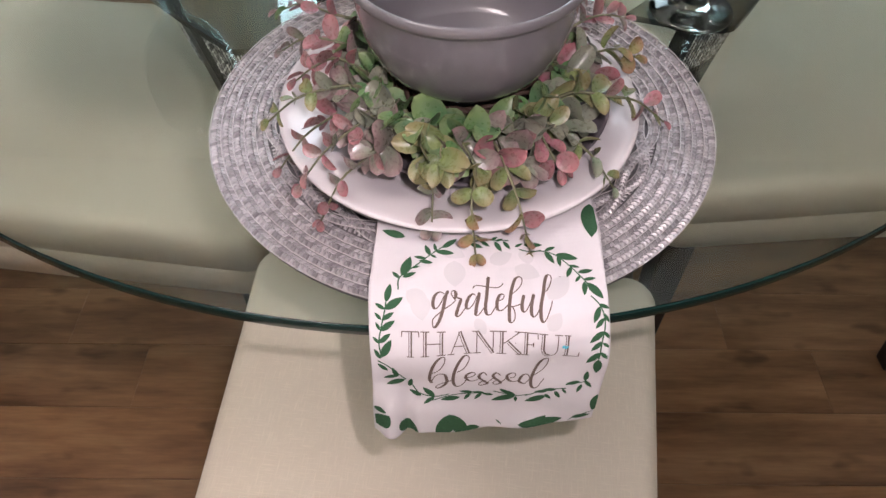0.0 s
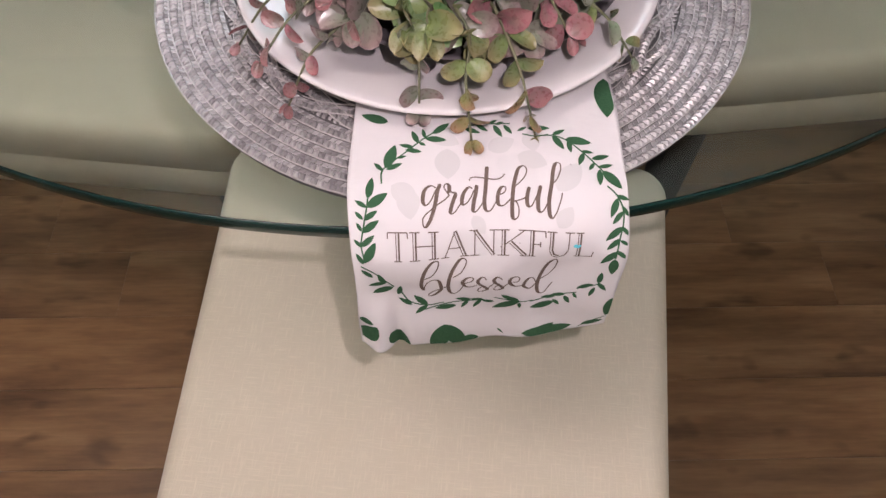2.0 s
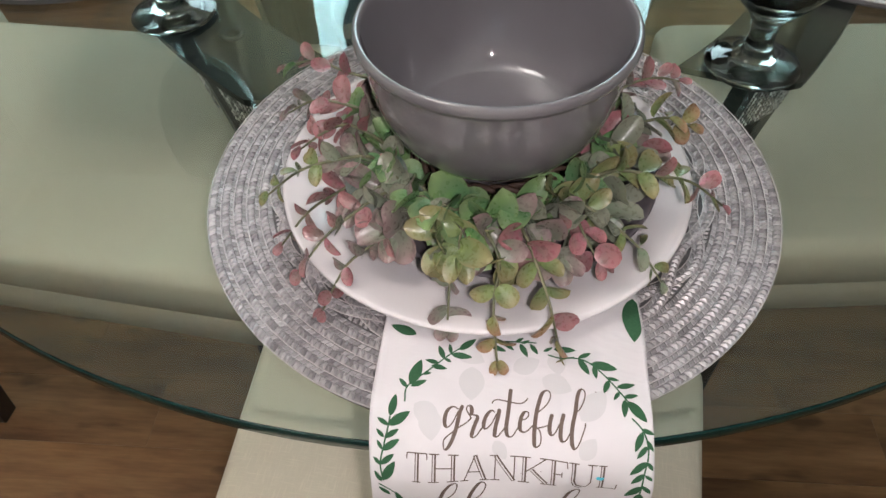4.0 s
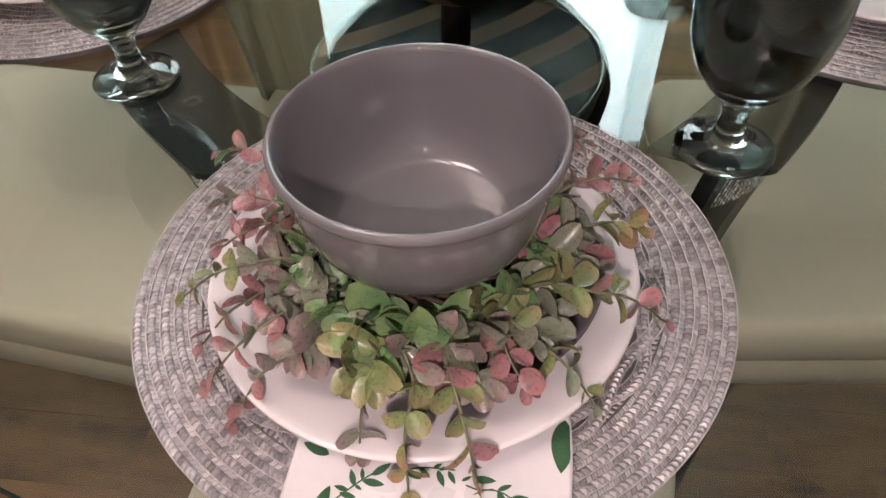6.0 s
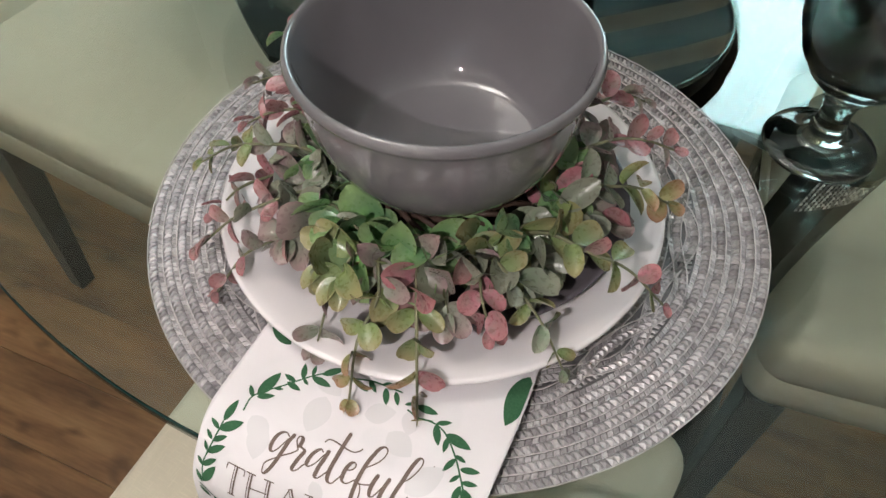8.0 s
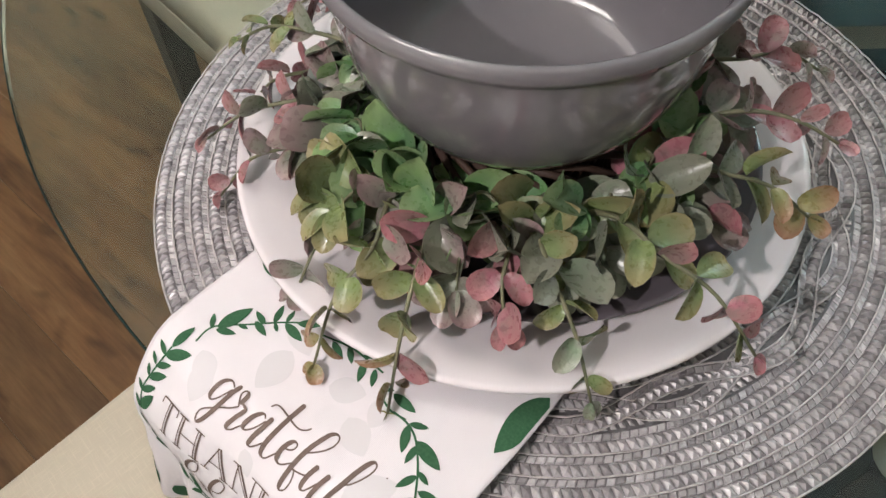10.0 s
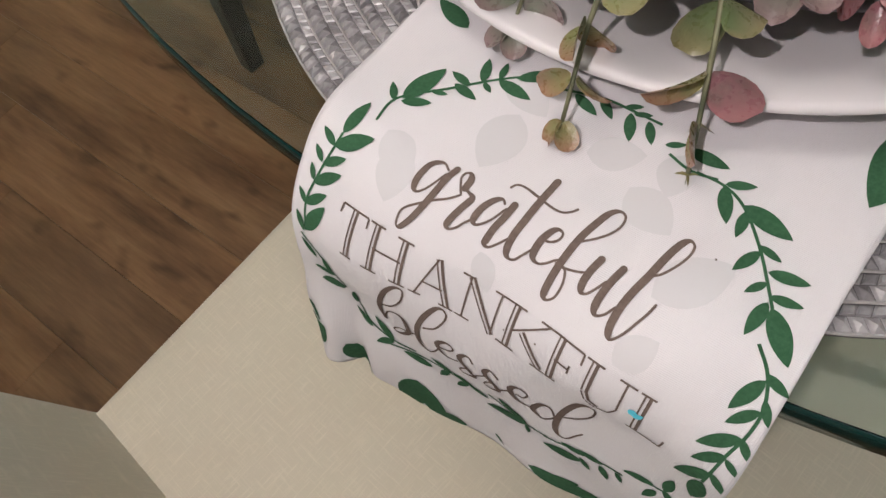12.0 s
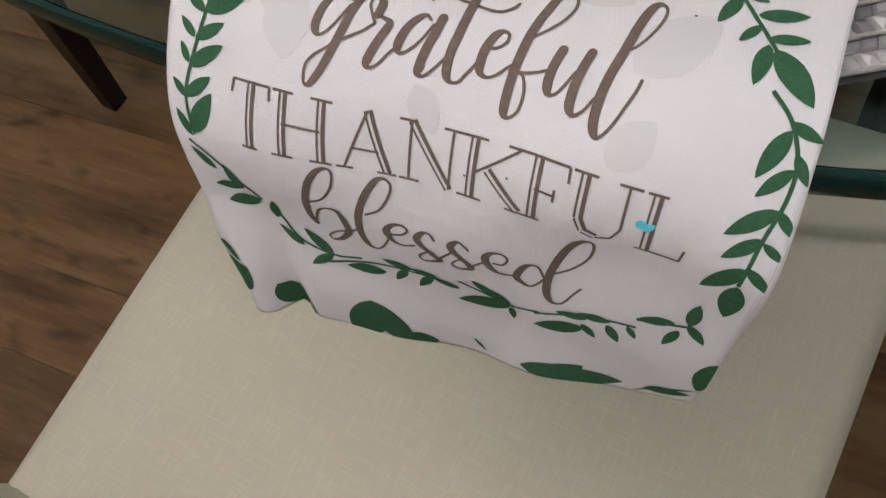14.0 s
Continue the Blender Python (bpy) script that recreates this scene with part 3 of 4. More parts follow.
def cord_ring(radius, z, wave=0.0, lobes=0, phase=0.0):
    """A thin twisted cord sewn along a braid's edge."""
    n, line = 240, []
    for i in range(n):
        a = 2 * math.pi * i / n
        r = radius + wave * math.sin(lobes * a + phase)
        line.append(Vector((r * math.cos(a), r * math.sin(a), z + 0.0003 * math.sin(i * 2.3))))
    bm = tube(bmesh.new(), line, 0.00045, 5, True)
    me = bpy.data.meshes.new("cord")
    bm.to_mesh(me)
    bm.free()
    return me


def mat_meshes():
    """Plain braid rings outside and inside, and a zone of crossing wavy braids between them."""
    out = []
    top = MAT_TOP - GLASS_TOP
    for k in range(15):
        r = 0.1857 - 0.0084 * k
        sunk = 0.0009 if k in (5, 6) else 0.0
        out.append(("braid_band", braid_band(r, 0.0082, top - sunk), SILVER))
        if sunk:
            continue
        out.append(("cord", cord_ring(r + 0.0042, top - 0.0001), CORD))
    for ph, rise in ((0.0, 0.0), (math.pi, 0.0006)):
        out.append(("braid_band", braid_band(0.1395, 0.0072, top + rise, 0.0056, 9, ph), SILVER))
        for side in (-0.0038, 0.0038):
            out.append(("cord", cord_ring(0.1395 + side, top + rise - 0.0001, 0.0056, 9, ph), CORD))
    # backing disc, coloured dark so the gaps between the braids read dark
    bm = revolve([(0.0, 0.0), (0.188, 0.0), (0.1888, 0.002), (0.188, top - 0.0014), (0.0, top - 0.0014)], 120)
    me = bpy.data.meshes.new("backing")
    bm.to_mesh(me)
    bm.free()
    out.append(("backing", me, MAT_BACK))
    return out


def place_mat(place, label):
    m = thing("place_mat", place, label, "place mat", "round woven place mats")
    for name, me, mat in mat_meshes():
        mesh_part(name, me, mat, m, smooth=False, kind="stuff" if name == "braid_band" else "")
    return m


mat_one = place_mat((0, 0, GLASS_TOP + 0.0003), "round silver braided place mat on the glass table")
for angle in (180, 0, 90):
    copy_thing(mat_one, pose(*(TABLE.xy + 0.415 * Vector((math.cos(radians(angle)), math.sin(radians(angle)) + (0.02 if angle == 0 else 0.0)))), GLASS_TOP + 0.0003, 0, 0, angle + 90))


# ---- plates and bowl ----
def white_plate(place):
    p = [(0.0, 0.0), (0.070, 0.0), (0.074, 0.003), (0.098, 0.0095), (0.124, 0.0190), (0.1288, 0.0210), (0.1300, 0.0224), (0.1294, 0.0240),
         (0.1270, 0.0240), (0.1220, 0.0226), (0.110, 0.0188), (0.098, 0.0152), (0.086, 0.0118), (0.074, 0.0088), (0.066, 0.0076), (0.0, 0.0072)]
    ob = part("dinner_plate", revolve(p, 128), WHITE_CERAMIC, None)
    ob.location = place
    return tagged(ob, "glossy white round dinner plate on the silver mat", "plate", "dinner plates")


plate_one = white_plate(PLATE)
for angle in (180, 0):
    copy_thing(plate_one, pose(*(TABLE.xy + 0.415 * Vector((math.cos(radians(angle)), math.sin(radians(angle)) + (0.02 if angle == 0 else 0.0)))), MAT_TOP, 0, 0, 0))
p = [(0.0, 0.0), (0.055, 0.0), (0.060, 0.002), (0.085, 0.0085), (0.0960, 0.0150), (0.0970, 0.0162), (0.0962, 0.0174), (0.0940, 0.0166), (0.083, 0.0115), (0.066, 0.0062), (0.0, 0.0056)]
salad = part("salad_plate", revolve(p, 112), DARK_PLATE, None)
salad.location = (0.009, -0.015, PLATE.z + 0.0105)
tagged(salad, "dark mauve-grey salad plate under the leafy wreath", "plate")

p = [(0.0, 0.002), (0.038, 0.002), (0.0395, 0.0), (0.0430, 0.0), (0.0448, 0.002), (0.0500, 0.0055), (0.0560, 0.0115), (0.0612, 0.0190), (0.0650, 0.0270), (0.0680, 0.0365), (0.0700, 0.0470),
     (0.0713, 0.0570), (0.0722, 0.0650), (0.0731, 0.0672), (0.0756, 0.0690), (0.0763, 0.0715), (0.0757, 0.0742), (0.0742, 0.0755), (0.0728, 0.0748), (0.0716, 0.0718),
     (0.0696, 0.0560), (0.0674, 0.0410), (0.0642, 0.0285), (0.0600, 0.0185), (0.0560, 0.0120), (0.0528, 0.0090), (0.0505, 0.0078), (0.0488, 0.0072), (0.0, 0.0068)]
bowl = part("soup_bowl", revolve(p, 144), GREY_CERAMIC, None)
bowl.location = BOWL
tagged(bowl, "deep glossy mauve-grey ceramic bowl set inside the wreath", "bowl")


# ---- smoked goblets ----
def goblet(place):
    g = thing("goblet", place, "smoked dark grey glass goblet with a thick short stem", "goblet", "goblets")
    foot = [(0.0, 0.0015), (0.020, 0.0010), (0.034, 0.0), (0.0368, 0.0012), (0.0375, 0.0030), (0.0362, 0.0048), (0.030, 0.0062), (0.018, 0.0095), (0.0125, 0.0150),
            (0.0105, 0.0225), (0.0098, 0.0320), (0.0115, 0.0400), (0.0150, 0.0465), (0.0, 0.0465)]
    cup = [(0.0, 0.0467), (0.0152, 0.0467), (0.0200, 0.0520), (0.0290, 0.0610), (0.0390, 0.0760), (0.0460, 0.0960), (0.0485, 0.1180), (0.0475, 0.1400), (0.0450, 0.1600),
           (0.0442, 0.1612), (0.0432, 0.1600), (0.0455, 0.1400), (0.0464, 0.1180), (0.0440, 0.0970), (0.0368, 0.0790), (0.0270, 0.0655), (0.0150, 0.0585), (0.0, 0.0565)]
    part("foot", revolve(foot, 72), SMOKE_GLASS, g, "round smoked glass foot and stem")
    part("cup", revolve(cup, 72), SMOKE_GLASS, g, "deep smoked glass cup")
    return g


gob = goblet((0.207, 0.143, GLASS_TOP + 0.0003))
for xy in ((-0.288, 0.203), (0.235, 0.66)):
    copy_thing(gob, pose(*xy, GLASS_TOP + 0.0003))


# ---- the dark centrepiece bowl ----
c = thing("centrepiece_bowl", (TABLE.x + 0.01, TABLE.y, GLASS_TOP + 0.0003), "large round black bowl with brown stripes at the table's middle", "bowl")
p = [(0.0, 0.0), (0.060, 0.0), (0.066, 0.004), (0.090, 0.028), (0.130, 0.058), (0.157, 0.088), (0.1665, 0.112), (0.163, 0.140), (0.147, 0.166), (0.118, 0.188), (0.085, 0.200),
     (0.080, 0.198), (0.112, 0.184), (0.141, 0.163), (0.157, 0.139), (0.160, 0.112), (0.150, 0.090), (0.124, 0.062), (0.085, 0.034), (0.0, 0.012)]
part("bowl_body", revolve(p, 96), STRIPED_BLACK, c)
bm = bmesh.new()
tube(bm, [Vector((0.0825 * math.cos(2 * math.pi * k / 72), 0.0825 * math.sin(2 * math.pi * k / 72), 0.201)) for k in range(72)], 0.003, 8, True)
part("rim", bm, SMOKE_GLASS, c, "clear smoked rim")


# ---- the drum lamp added out of view as a fill light ----
c = thing("hanging_lamp", ADDED_LAMP, "unseen round drum lamp added as fill light, with a glowing white shade", "lamp")
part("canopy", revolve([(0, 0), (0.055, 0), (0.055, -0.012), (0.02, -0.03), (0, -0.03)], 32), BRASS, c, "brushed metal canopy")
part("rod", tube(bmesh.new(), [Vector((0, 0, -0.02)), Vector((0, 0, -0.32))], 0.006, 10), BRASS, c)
part("shade", revolve([(0.225, -0.29), (0.230, -0.29), (0.230, -0.39), (0.225, -0.39)], 64, True), LIT_SHADE, c, "lit white drum shade of the added lamp")
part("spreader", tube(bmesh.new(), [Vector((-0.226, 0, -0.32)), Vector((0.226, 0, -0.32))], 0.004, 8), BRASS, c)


# ---- the printed napkin ----
SHEET_FLAT, LIE_Z, BEND, HANG = 0.077, 0.767, 0.034, radians(82)
NAP_W, NAP_X = 0.1425, -0.0562


def clamp(v):
    return min(1.0, max(0.0, v))


def cloth(x, s):
    """The place and outward normal of the napkin at x across and s along its run from under the plate, over the glass edge, down."""
    if s < SHEET_FLAT:
        y, z, a = -0.1 - s, LIE_Z - 0.0085 * max(0.0, (0.05 - s) / 0.07) ** 2, 0.0
    else:
        a = min((s - SHEET_FLAT) / BEND, HANG)
        e = max(0.0, s - SHEET_FLAT - BEND * HANG)
        y = -0.1 - SHEET_FLAT - BEND * math.sin(a) - e * math.cos(a)
        z = LIE_Z - BEND * (1 - math.cos(a)) - e * math.sin(a)
    n = Vector((0, -math.sin(a), math.cos(a)))
    # the lower left part swings out, ends in a soft fold
    out = clamp((0.06 - x) / 0.09) * (0.0045 * clamp((s - 0.10) / 0.035) + 0.004 * clamp((s - 0.15) / 0.05))
    low = clamp((s - 0.145) / 0.045)
    q = 0.0006 * math.sin(x * 70 + 1.0) * math.sin(s * 55) * clamp((s - 0.02) / 0.05)
    q += low * (0.0013 * math.sin(x * 75 + 3.6) + 0.0008 * math.sin(x * 150 + 1.0))
    q += low * (0.0055 * math.exp(-((x + 0.047) / 0.007) ** 2) - 0.0055 * math.exp(-((x + 0.0345) / 0.0045) ** 2))
    q += 0.0012 * clamp((s - 0.03) / 0.04) * clamp((0.15 - s) / 0.03) * math.sin(x * 95 + s * 60) * math.sin(s * 38 + 0.4)
    q += 0.0007 * clamp((s - 0.09) / 0.03) * math.sin(x * 48 - s * 130 + 0.5)
    return Vector((x, y, z)) + Vector((0, -out, 0.1 * out)) + n * q, n


def hem_at(a):
    """How far down the sheet ends at a across."""
    k = a / NAP_W
    return 0.1905 + 0.006 * math.sin(math.pi * clamp(k)) - 0.003 * k + 0.0010 * math.sin(a * 160)


def printed(a, b, lift=0.0):
    """A spot of the napkin's own sheet, a across from its left edge and b down from its top, lifted off the cloth."""
    q, n = cloth(NAP_X + a, b)
    return q + n * lift


napkin = thing("napkin", (0, 0, 0), "white cotton napkin printed with words, hanging over the glass edge", "napkin")
bm = bmesh.new()
uv = bm.loops.layers.uv.new("UVMap")
cols, rows = 84, 160
grid = []
for j in range(rows + 1):
    row = []
    for i in range(cols + 1):
        a = NAP_W * i / cols
        b = -0.02 + (hem_at(a) + 0.02) * j / rows
        v = bm.verts.new(printed(a + (0.0008 * math.sin(b * 60) if i in (0, cols) else 0), b))
        row.append((v, (a, b)))
    grid.append(row)
for p, q in zip(grid, grid[1:]):
    for i in range(cols):
        ring = (p[i], q[i], q[i + 1], p[i + 1])
        f = bm.faces.new([v for v, _ in ring])
        for loop, (_, w) in zip(f.loops, ring):
            loop[uv].uv = w
bmesh.ops.recalc_face_normals(bm, faces=bm.faces)
if bm.faces[:][0].normal.z < 0:
    bmesh.ops.reverse_faces(bm, faces=bm.faces)
bmesh.ops.solidify(bm, geom=bm.faces, thickness=0.0012)
sheet = part("cloth", bm, COTTON, napkin)


def ribbon(bm, line, width, lift=0.00030):
    """A flat printed stroke; line holds (a, b), width is a number or one width per point."""
    n = len(line)
    last = None
    for i, q in enumerate(line):
        p0, p1 = line[max(0, i - 1)], line[min(n - 1, i + 1)]
        d = Vector((p1[0] - p0[0], p1[1] - p0[1]))
        d = d.normalized() if d.length > 1e-9 else Vector((1, 0))
        w = width[i] if isinstance(width, list) else width
        l = (q[0] - d.y * w / 2, q[1] + d.x * w / 2)
        r = (q[0] + d.y * w / 2, q[1] - d.x * w / 2)
        pair = [bm.verts.new(printed(*l, lift)), bm.verts.new(printed(*r, lift))]
        if last:
            bm.faces.new((last[0], last[1], pair[1], pair[0]))
        last = pair


def dot(bm, a, b, r, lift):
    """A round blot."""
    bm.faces.new([bm.verts.new(printed(a + r * math.cos(k * math.pi / 5), b + r * math.sin(k * math.pi / 5), lift)) for k in range(10)])


def written(word, letter, *strokes):
    """One letter in brush script, from its strokes in millimetres on the sheet: broad on the way down, thin on the way up."""
    bm = bmesh.new()
    thick, thin = 0.00205, 0.00068
    for level, st in enumerate(strokes):
        line = [(p.x / 1000, p.y / 1000) for p in spline([(a, b, 0) for a, b in st], 8)]
        w = []
        for i in range(len(line)):
            p0, p1 = line[max(0, i - 1)], line[min(len(line) - 1, i + 1)]
            d = Vector((p1[0] - p0[0], p1[1] - p0[1]))
            w.append(thin + (thick - thin) * max(0.0, d.y / max(1e-9, d.length)) ** 1.5)
        w = [sum(w[max(0, i - 4):i + 5]) / len(w[max(0, i - 4):i + 5]) for i in range(len(w))]
        ribbon(bm, line, w, 0.00030 + 0.00003 * level)
        for k in (0, -1):
            dot(bm, *line[k], w[k] * 0.5, 0.00036 + 0.00002 * level)
    part("printed_letter", bm, BROWN_INK, napkin, f"letter {letter} of the word {word} in taupe script", smooth=False)


# grateful
written("grateful", "g", [(44.2, 83.9), (42.3, 82.8), (40.4, 83.3), (38.6, 85.3), (37.7, 88.7), (37.8, 91.6), (38.8, 93), (40.2, 92.5), (42.1, 90), (44.2, 85.3)], [(46.2, 82.6), (45.1, 85.8), (44.3, 90.4), (43.2, 95.1), (41.6, 99.6), (39.8, 102.6), (38.6, 103.5), (37.7, 102.6), (37.6, 99.7), (39, 97.6), (41.3, 95.7), (44.6, 93.1), (48.5, 90.5), (50.9, 88.2)])
written("grateful", "r", [(51, 88), (49.8, 86.3), (48.5, 84), (48.9, 82.2), (50.2, 81.8), (51.1, 83.2), (51.1, 84.9), (51, 86)], [(50.6, 85.9), (52.6, 86.5), (54.2, 87.4), (53, 91), (51.9, 94.4), (51.5, 96.6), (52.5, 97.3), (54.2, 96.1), (55.7, 93.8), (57.3, 91.8)])
written("grateful", "a", [(62.6, 84.4), (61.5, 83.6), (60, 84.5), (58.4, 86.9), (57.5, 89.7), (57.4, 92.1), (58.5, 92.9), (60.2, 91.6), (61.9, 89.2), (63.6, 85.4)], [(65, 83.4), (64.4, 87.3), (63.5, 90.9), (63, 94.7), (63.1, 96.2), (64.4, 96.4), (66.3, 94.3), (67.8, 92.1)])
written("grateful", "t", [(70.7, 71.9), (70.1, 78.5), (69.4, 85.5), (68.8, 90.5), (69, 94.6), (70.1, 96.2), (71.9, 95.9), (73.6, 93.3), (74.9, 91.1)], [(61.4, 79.7), (62.3, 78.2), (64.6, 77.7), (68.7, 78.3), (73.5, 79.1), (76.5, 78.9), (78.4, 77.6), (79.4, 76.2)])
written("grateful", "e", [(75.6, 87.8), (78.1, 87.1), (79.6, 85.6), (79.7, 83.8), (78.4, 83.3), (77, 84.4), (75.8, 87.5), (75.5, 90.7), (76, 92.9), (77.7, 93.6), (79.5, 92.7), (81.3, 90.8), (82.3, 90)])
written("grateful", "f", [(84.7, 83.2), (87.1, 81.1), (89.5, 78.3), (90.9, 75), (90.6, 72.1), (88.8, 71.3), (86.8, 73), (85.4, 76.9), (84, 82.4), (83.2, 88), (82.8, 93.3), (82.8, 98.5), (83.3, 100.3), (84.5, 100.5), (85.9, 98.7), (86.1, 95.1), (85.1, 92), (83.8, 91.1)], [(82, 91.2), (85, 91.1), (87.7, 90.4), (89.4, 89.7)])
written("grateful", "u", [(91.4, 84.8), (90.5, 88.6), (90.3, 92.1), (91, 94.2), (92.4, 94), (93.8, 91.9), (95.1, 89.1)], [(97.2, 84.4), (96.2, 88.5), (95.7, 92.7), (95.9, 96), (97.1, 97.2), (98.8, 95.9), (100.2, 93.3)])
written("grateful", "l", [(103.4, 82.7), (105.3, 81.2), (107.3, 77.5), (108.5, 73.4), (108.3, 70.6), (106.8, 69.8), (105.4, 71.7), (104.2, 76.3), (103.1, 82.8), (101.8, 88.5), (101.2, 93.1), (101.3, 97.6), (102.1, 99.8), (103.2, 100), (104.9, 97.5), (106.4, 93.7), (107.5, 90.6), (108, 88.2)])
# blessed
written("blessed", "b", [(37.2, 134.4), (41.1, 132.1), (44.1, 127.4), (45, 122.6), (43.3, 121.6), (40.7, 123.3), (38.1, 127.7), (36.2, 134.4), (35.7, 140.7), (36.7, 144.1)], [(37, 142.7), (39, 137.4), (42, 135.2), (44.9, 135.9), (46.1, 140.7), (46.1, 144.1), (43.3, 148.7), (40.4, 150.5), (39.4, 149.1), (42.4, 145.7), (47.2, 142.8), (50.5, 140.3)])
written("blessed", "l", [(52.7, 133.7), (56.4, 131.1), (58.9, 126.5), (59.5, 123.1), (57.8, 121.6), (55.5, 123), (52.4, 128.7), (50.5, 135.3), (50.1, 142.4), (51.4, 147.4), (54.1, 147.8), (56.7, 144.1), (59, 138.3)])
written("blessed", "e", [(59.4, 138.6), (62.1, 137.5), (63.5, 135.5), (61.9, 134.2), (59.4, 135.1), (57.7, 137.7), (58.3, 140.1), (59.9, 141.7), (62.1, 142), (65.1, 140.7)])
written("blessed", "s", [(70.3, 136.7), (69.1, 134.7), (67.3, 135), (65.8, 137.3), (66.5, 139.7), (68.4, 141.6), (70.2, 143.6), (71.3, 144.7), (69.1, 146.2), (66.6, 146.7), (66, 144.7), (68.1, 142.4), (70, 142)], [(70.9, 144.1), (74.6, 139.8)])
written("blessed", "s", [(78.8, 137.5), (77.3, 135.7), (75.9, 135.2), (74.4, 137.3), (75.2, 139.6), (77.1, 141.6), (78.7, 143.4), (79.4, 145), (77.4, 146.2), (75.3, 146.1), (74.6, 144.5), (76.4, 142.3), (78.1, 142.6)], [(79.3, 144.2), (82.9, 140.7)])
written("blessed", "e", [(85, 140.7), (87.3, 140.6), (88.3, 138), (86.6, 136.4), (84.2, 136.9), (82.9, 139.2), (83.7, 142), (85.3, 143.8), (87.3, 144.5), (90.5, 144.2)])
written("blessed", "d", [(97.2, 142.5), (95.7, 139.1), (93.8, 138.7), (92, 140.4), (90.7, 144.4), (92.4, 146.6), (94.3, 147.3), (96.3, 145.1), (98, 141.9)], [(99.9, 140.1), (103.4, 137.1), (106.3, 132.6), (107.3, 127.7), (106.7, 124.8), (104.5, 125.1), (102.2, 128.3), (100, 134.4), (98.4, 141.6), (98.3, 148.1), (99.8, 151.8), (102.4, 151.4), (104.6, 147.2), (106.2, 144.3)])

# serif capitals with open double stems: thick strokes, then thin ones, in a unit box (advance, strokes)
CAPS = {
    "T": (0.95, [((0.5, 0), (0.5, 1))], [((0.02, 1), (0.98, 1)), ((0.02, 1), (0.0, 0.8)), ((0.98, 1), (1.0, 0.8)), ((0.3, 0), (0.7, 0))]),
    "H": (1.1, [((0.2, 0), (0.2, 1)), ((0.85, 0), (0.85, 1))], [((0.2, 0.52), (0.85, 0.52)), ((0.02, 1), (0.38, 1)), ((0.67, 1), (1.03, 1)), ((0.02, 0), (0.38, 0)), ((0.67, 0), (1.03, 0))]),
    "A": (1.05, [((0.5, 1), (0.88, 0))], [((0.5, 1), (0.12, 0)), ((0.25, 0.36), (0.72, 0.36)), ((-0.02, 0), (0.28, 0)), ((0.70, 0), (1.04, 0))]),
    "N": (1.12, [((0.2, 1), (0.88, 0))], [((0.2, 0), (0.2, 1)), ((0.88, 0), (0.88, 1)), ((0.0, 1), (0.3, 1)), ((0.04, 0), (0.38, 0)), ((0.72, 1), (1.04, 1))]),
    "K": (1.08, [((0.2, 0), (0.2, 1)), ((0.42, 0.55), (0.9, 0))], [((0.24, 0.45), (0.85, 1)), ((0.02, 1), (0.38, 1)), ((0.02, 0), (0.38, 0)), ((0.66, 1), (1.0, 1)), ((0.72, 0), (1.06, 0))]),
    "F": (0.88, [((0.2, 0), (0.2, 1))], [((0.02, 1), (0.85, 1)), ((0.85, 1), (0.87, 0.78)), ((0.2, 0.52), (0.62, 0.52)), ((0.62, 0.62), (0.62, 0.42)), ((0.02, 0), (0.4, 0))]),
    "U": (1.1, [((0.2, 1), (0.2, 0.3)), ((0.2, 0.3), (0.3, 0.07)), ((0.3, 0.07), (0.5, 0.0))], [((0.5, -0.02), (0.72, 0.06)), ((0.72, 0.06), (0.84, 0.3)), ((0.84, 0.3), (0.84, 1)), ((0.02, 1), (0.38, 1)), ((0.68, 1), (1.02, 1))]),
    "L": (0.92, [((0.2, 0), (0.2, 1))], [((0.02, 1), (0.38, 1)), ((0.02, 0), (0.86, 0)), ((0.86, 0), (0.9, 0.25))]),
}
CAP_AT = {"T": (0.0193, 0.0296), "H": (0.0301, 0.0450), "A": (0.0468, 0.0604), "N": (0.0610, 0.0752), "K": (0.0752, 0.0915), "F": (0.0908, 0.1010), "U": (0.1000, 0.1140), "L": (0.1150, 0.1262)}
for ch, (a0, a1) in CAP_AT.items():
    adv, heavy, light = CAPS[ch]
    bm = bmesh.new()

    def spot(p):
        a = a0 + p[0] * (a1 - a0)
        return a, 0.1201 + 0.0036 * max(0.0, (a - 0.09) / 0.035) - p[1] * (0.0142 + 0.0008 * clamp((a - 0.09) / 0.03))

    for p, q in heavy:
        p, q = spot(p), spot(q)
        d = Vector((q[0] - p[0], q[1] - p[1]))
        n = Vector((-d.y, d.x)).normalized()
        if n.x < 0:
            n = -n
        for off, wide in ((-0.00075, 0.00048), (0.00065, 0.00092)):
            ribbon(bm, [(p[0] + n.x * off + d.x * j / 10, p[1] + n.y * off + d.y * j / 10) for j in range(11)], wide)
    for p, q in light:
        p, q = spot(p), spot(q)
        ribbon(bm, [(p[0] + (q[0] - p[0]) * j / 10, p[1] + (q[1] - p[1]) * j / 10) for j in range(11)], 0.00058, 0.00034)
    part("printed_letter", bm, BROWN_INK, napkin, f"capital {ch} of the word THANKFUL in taupe", smooth=False)


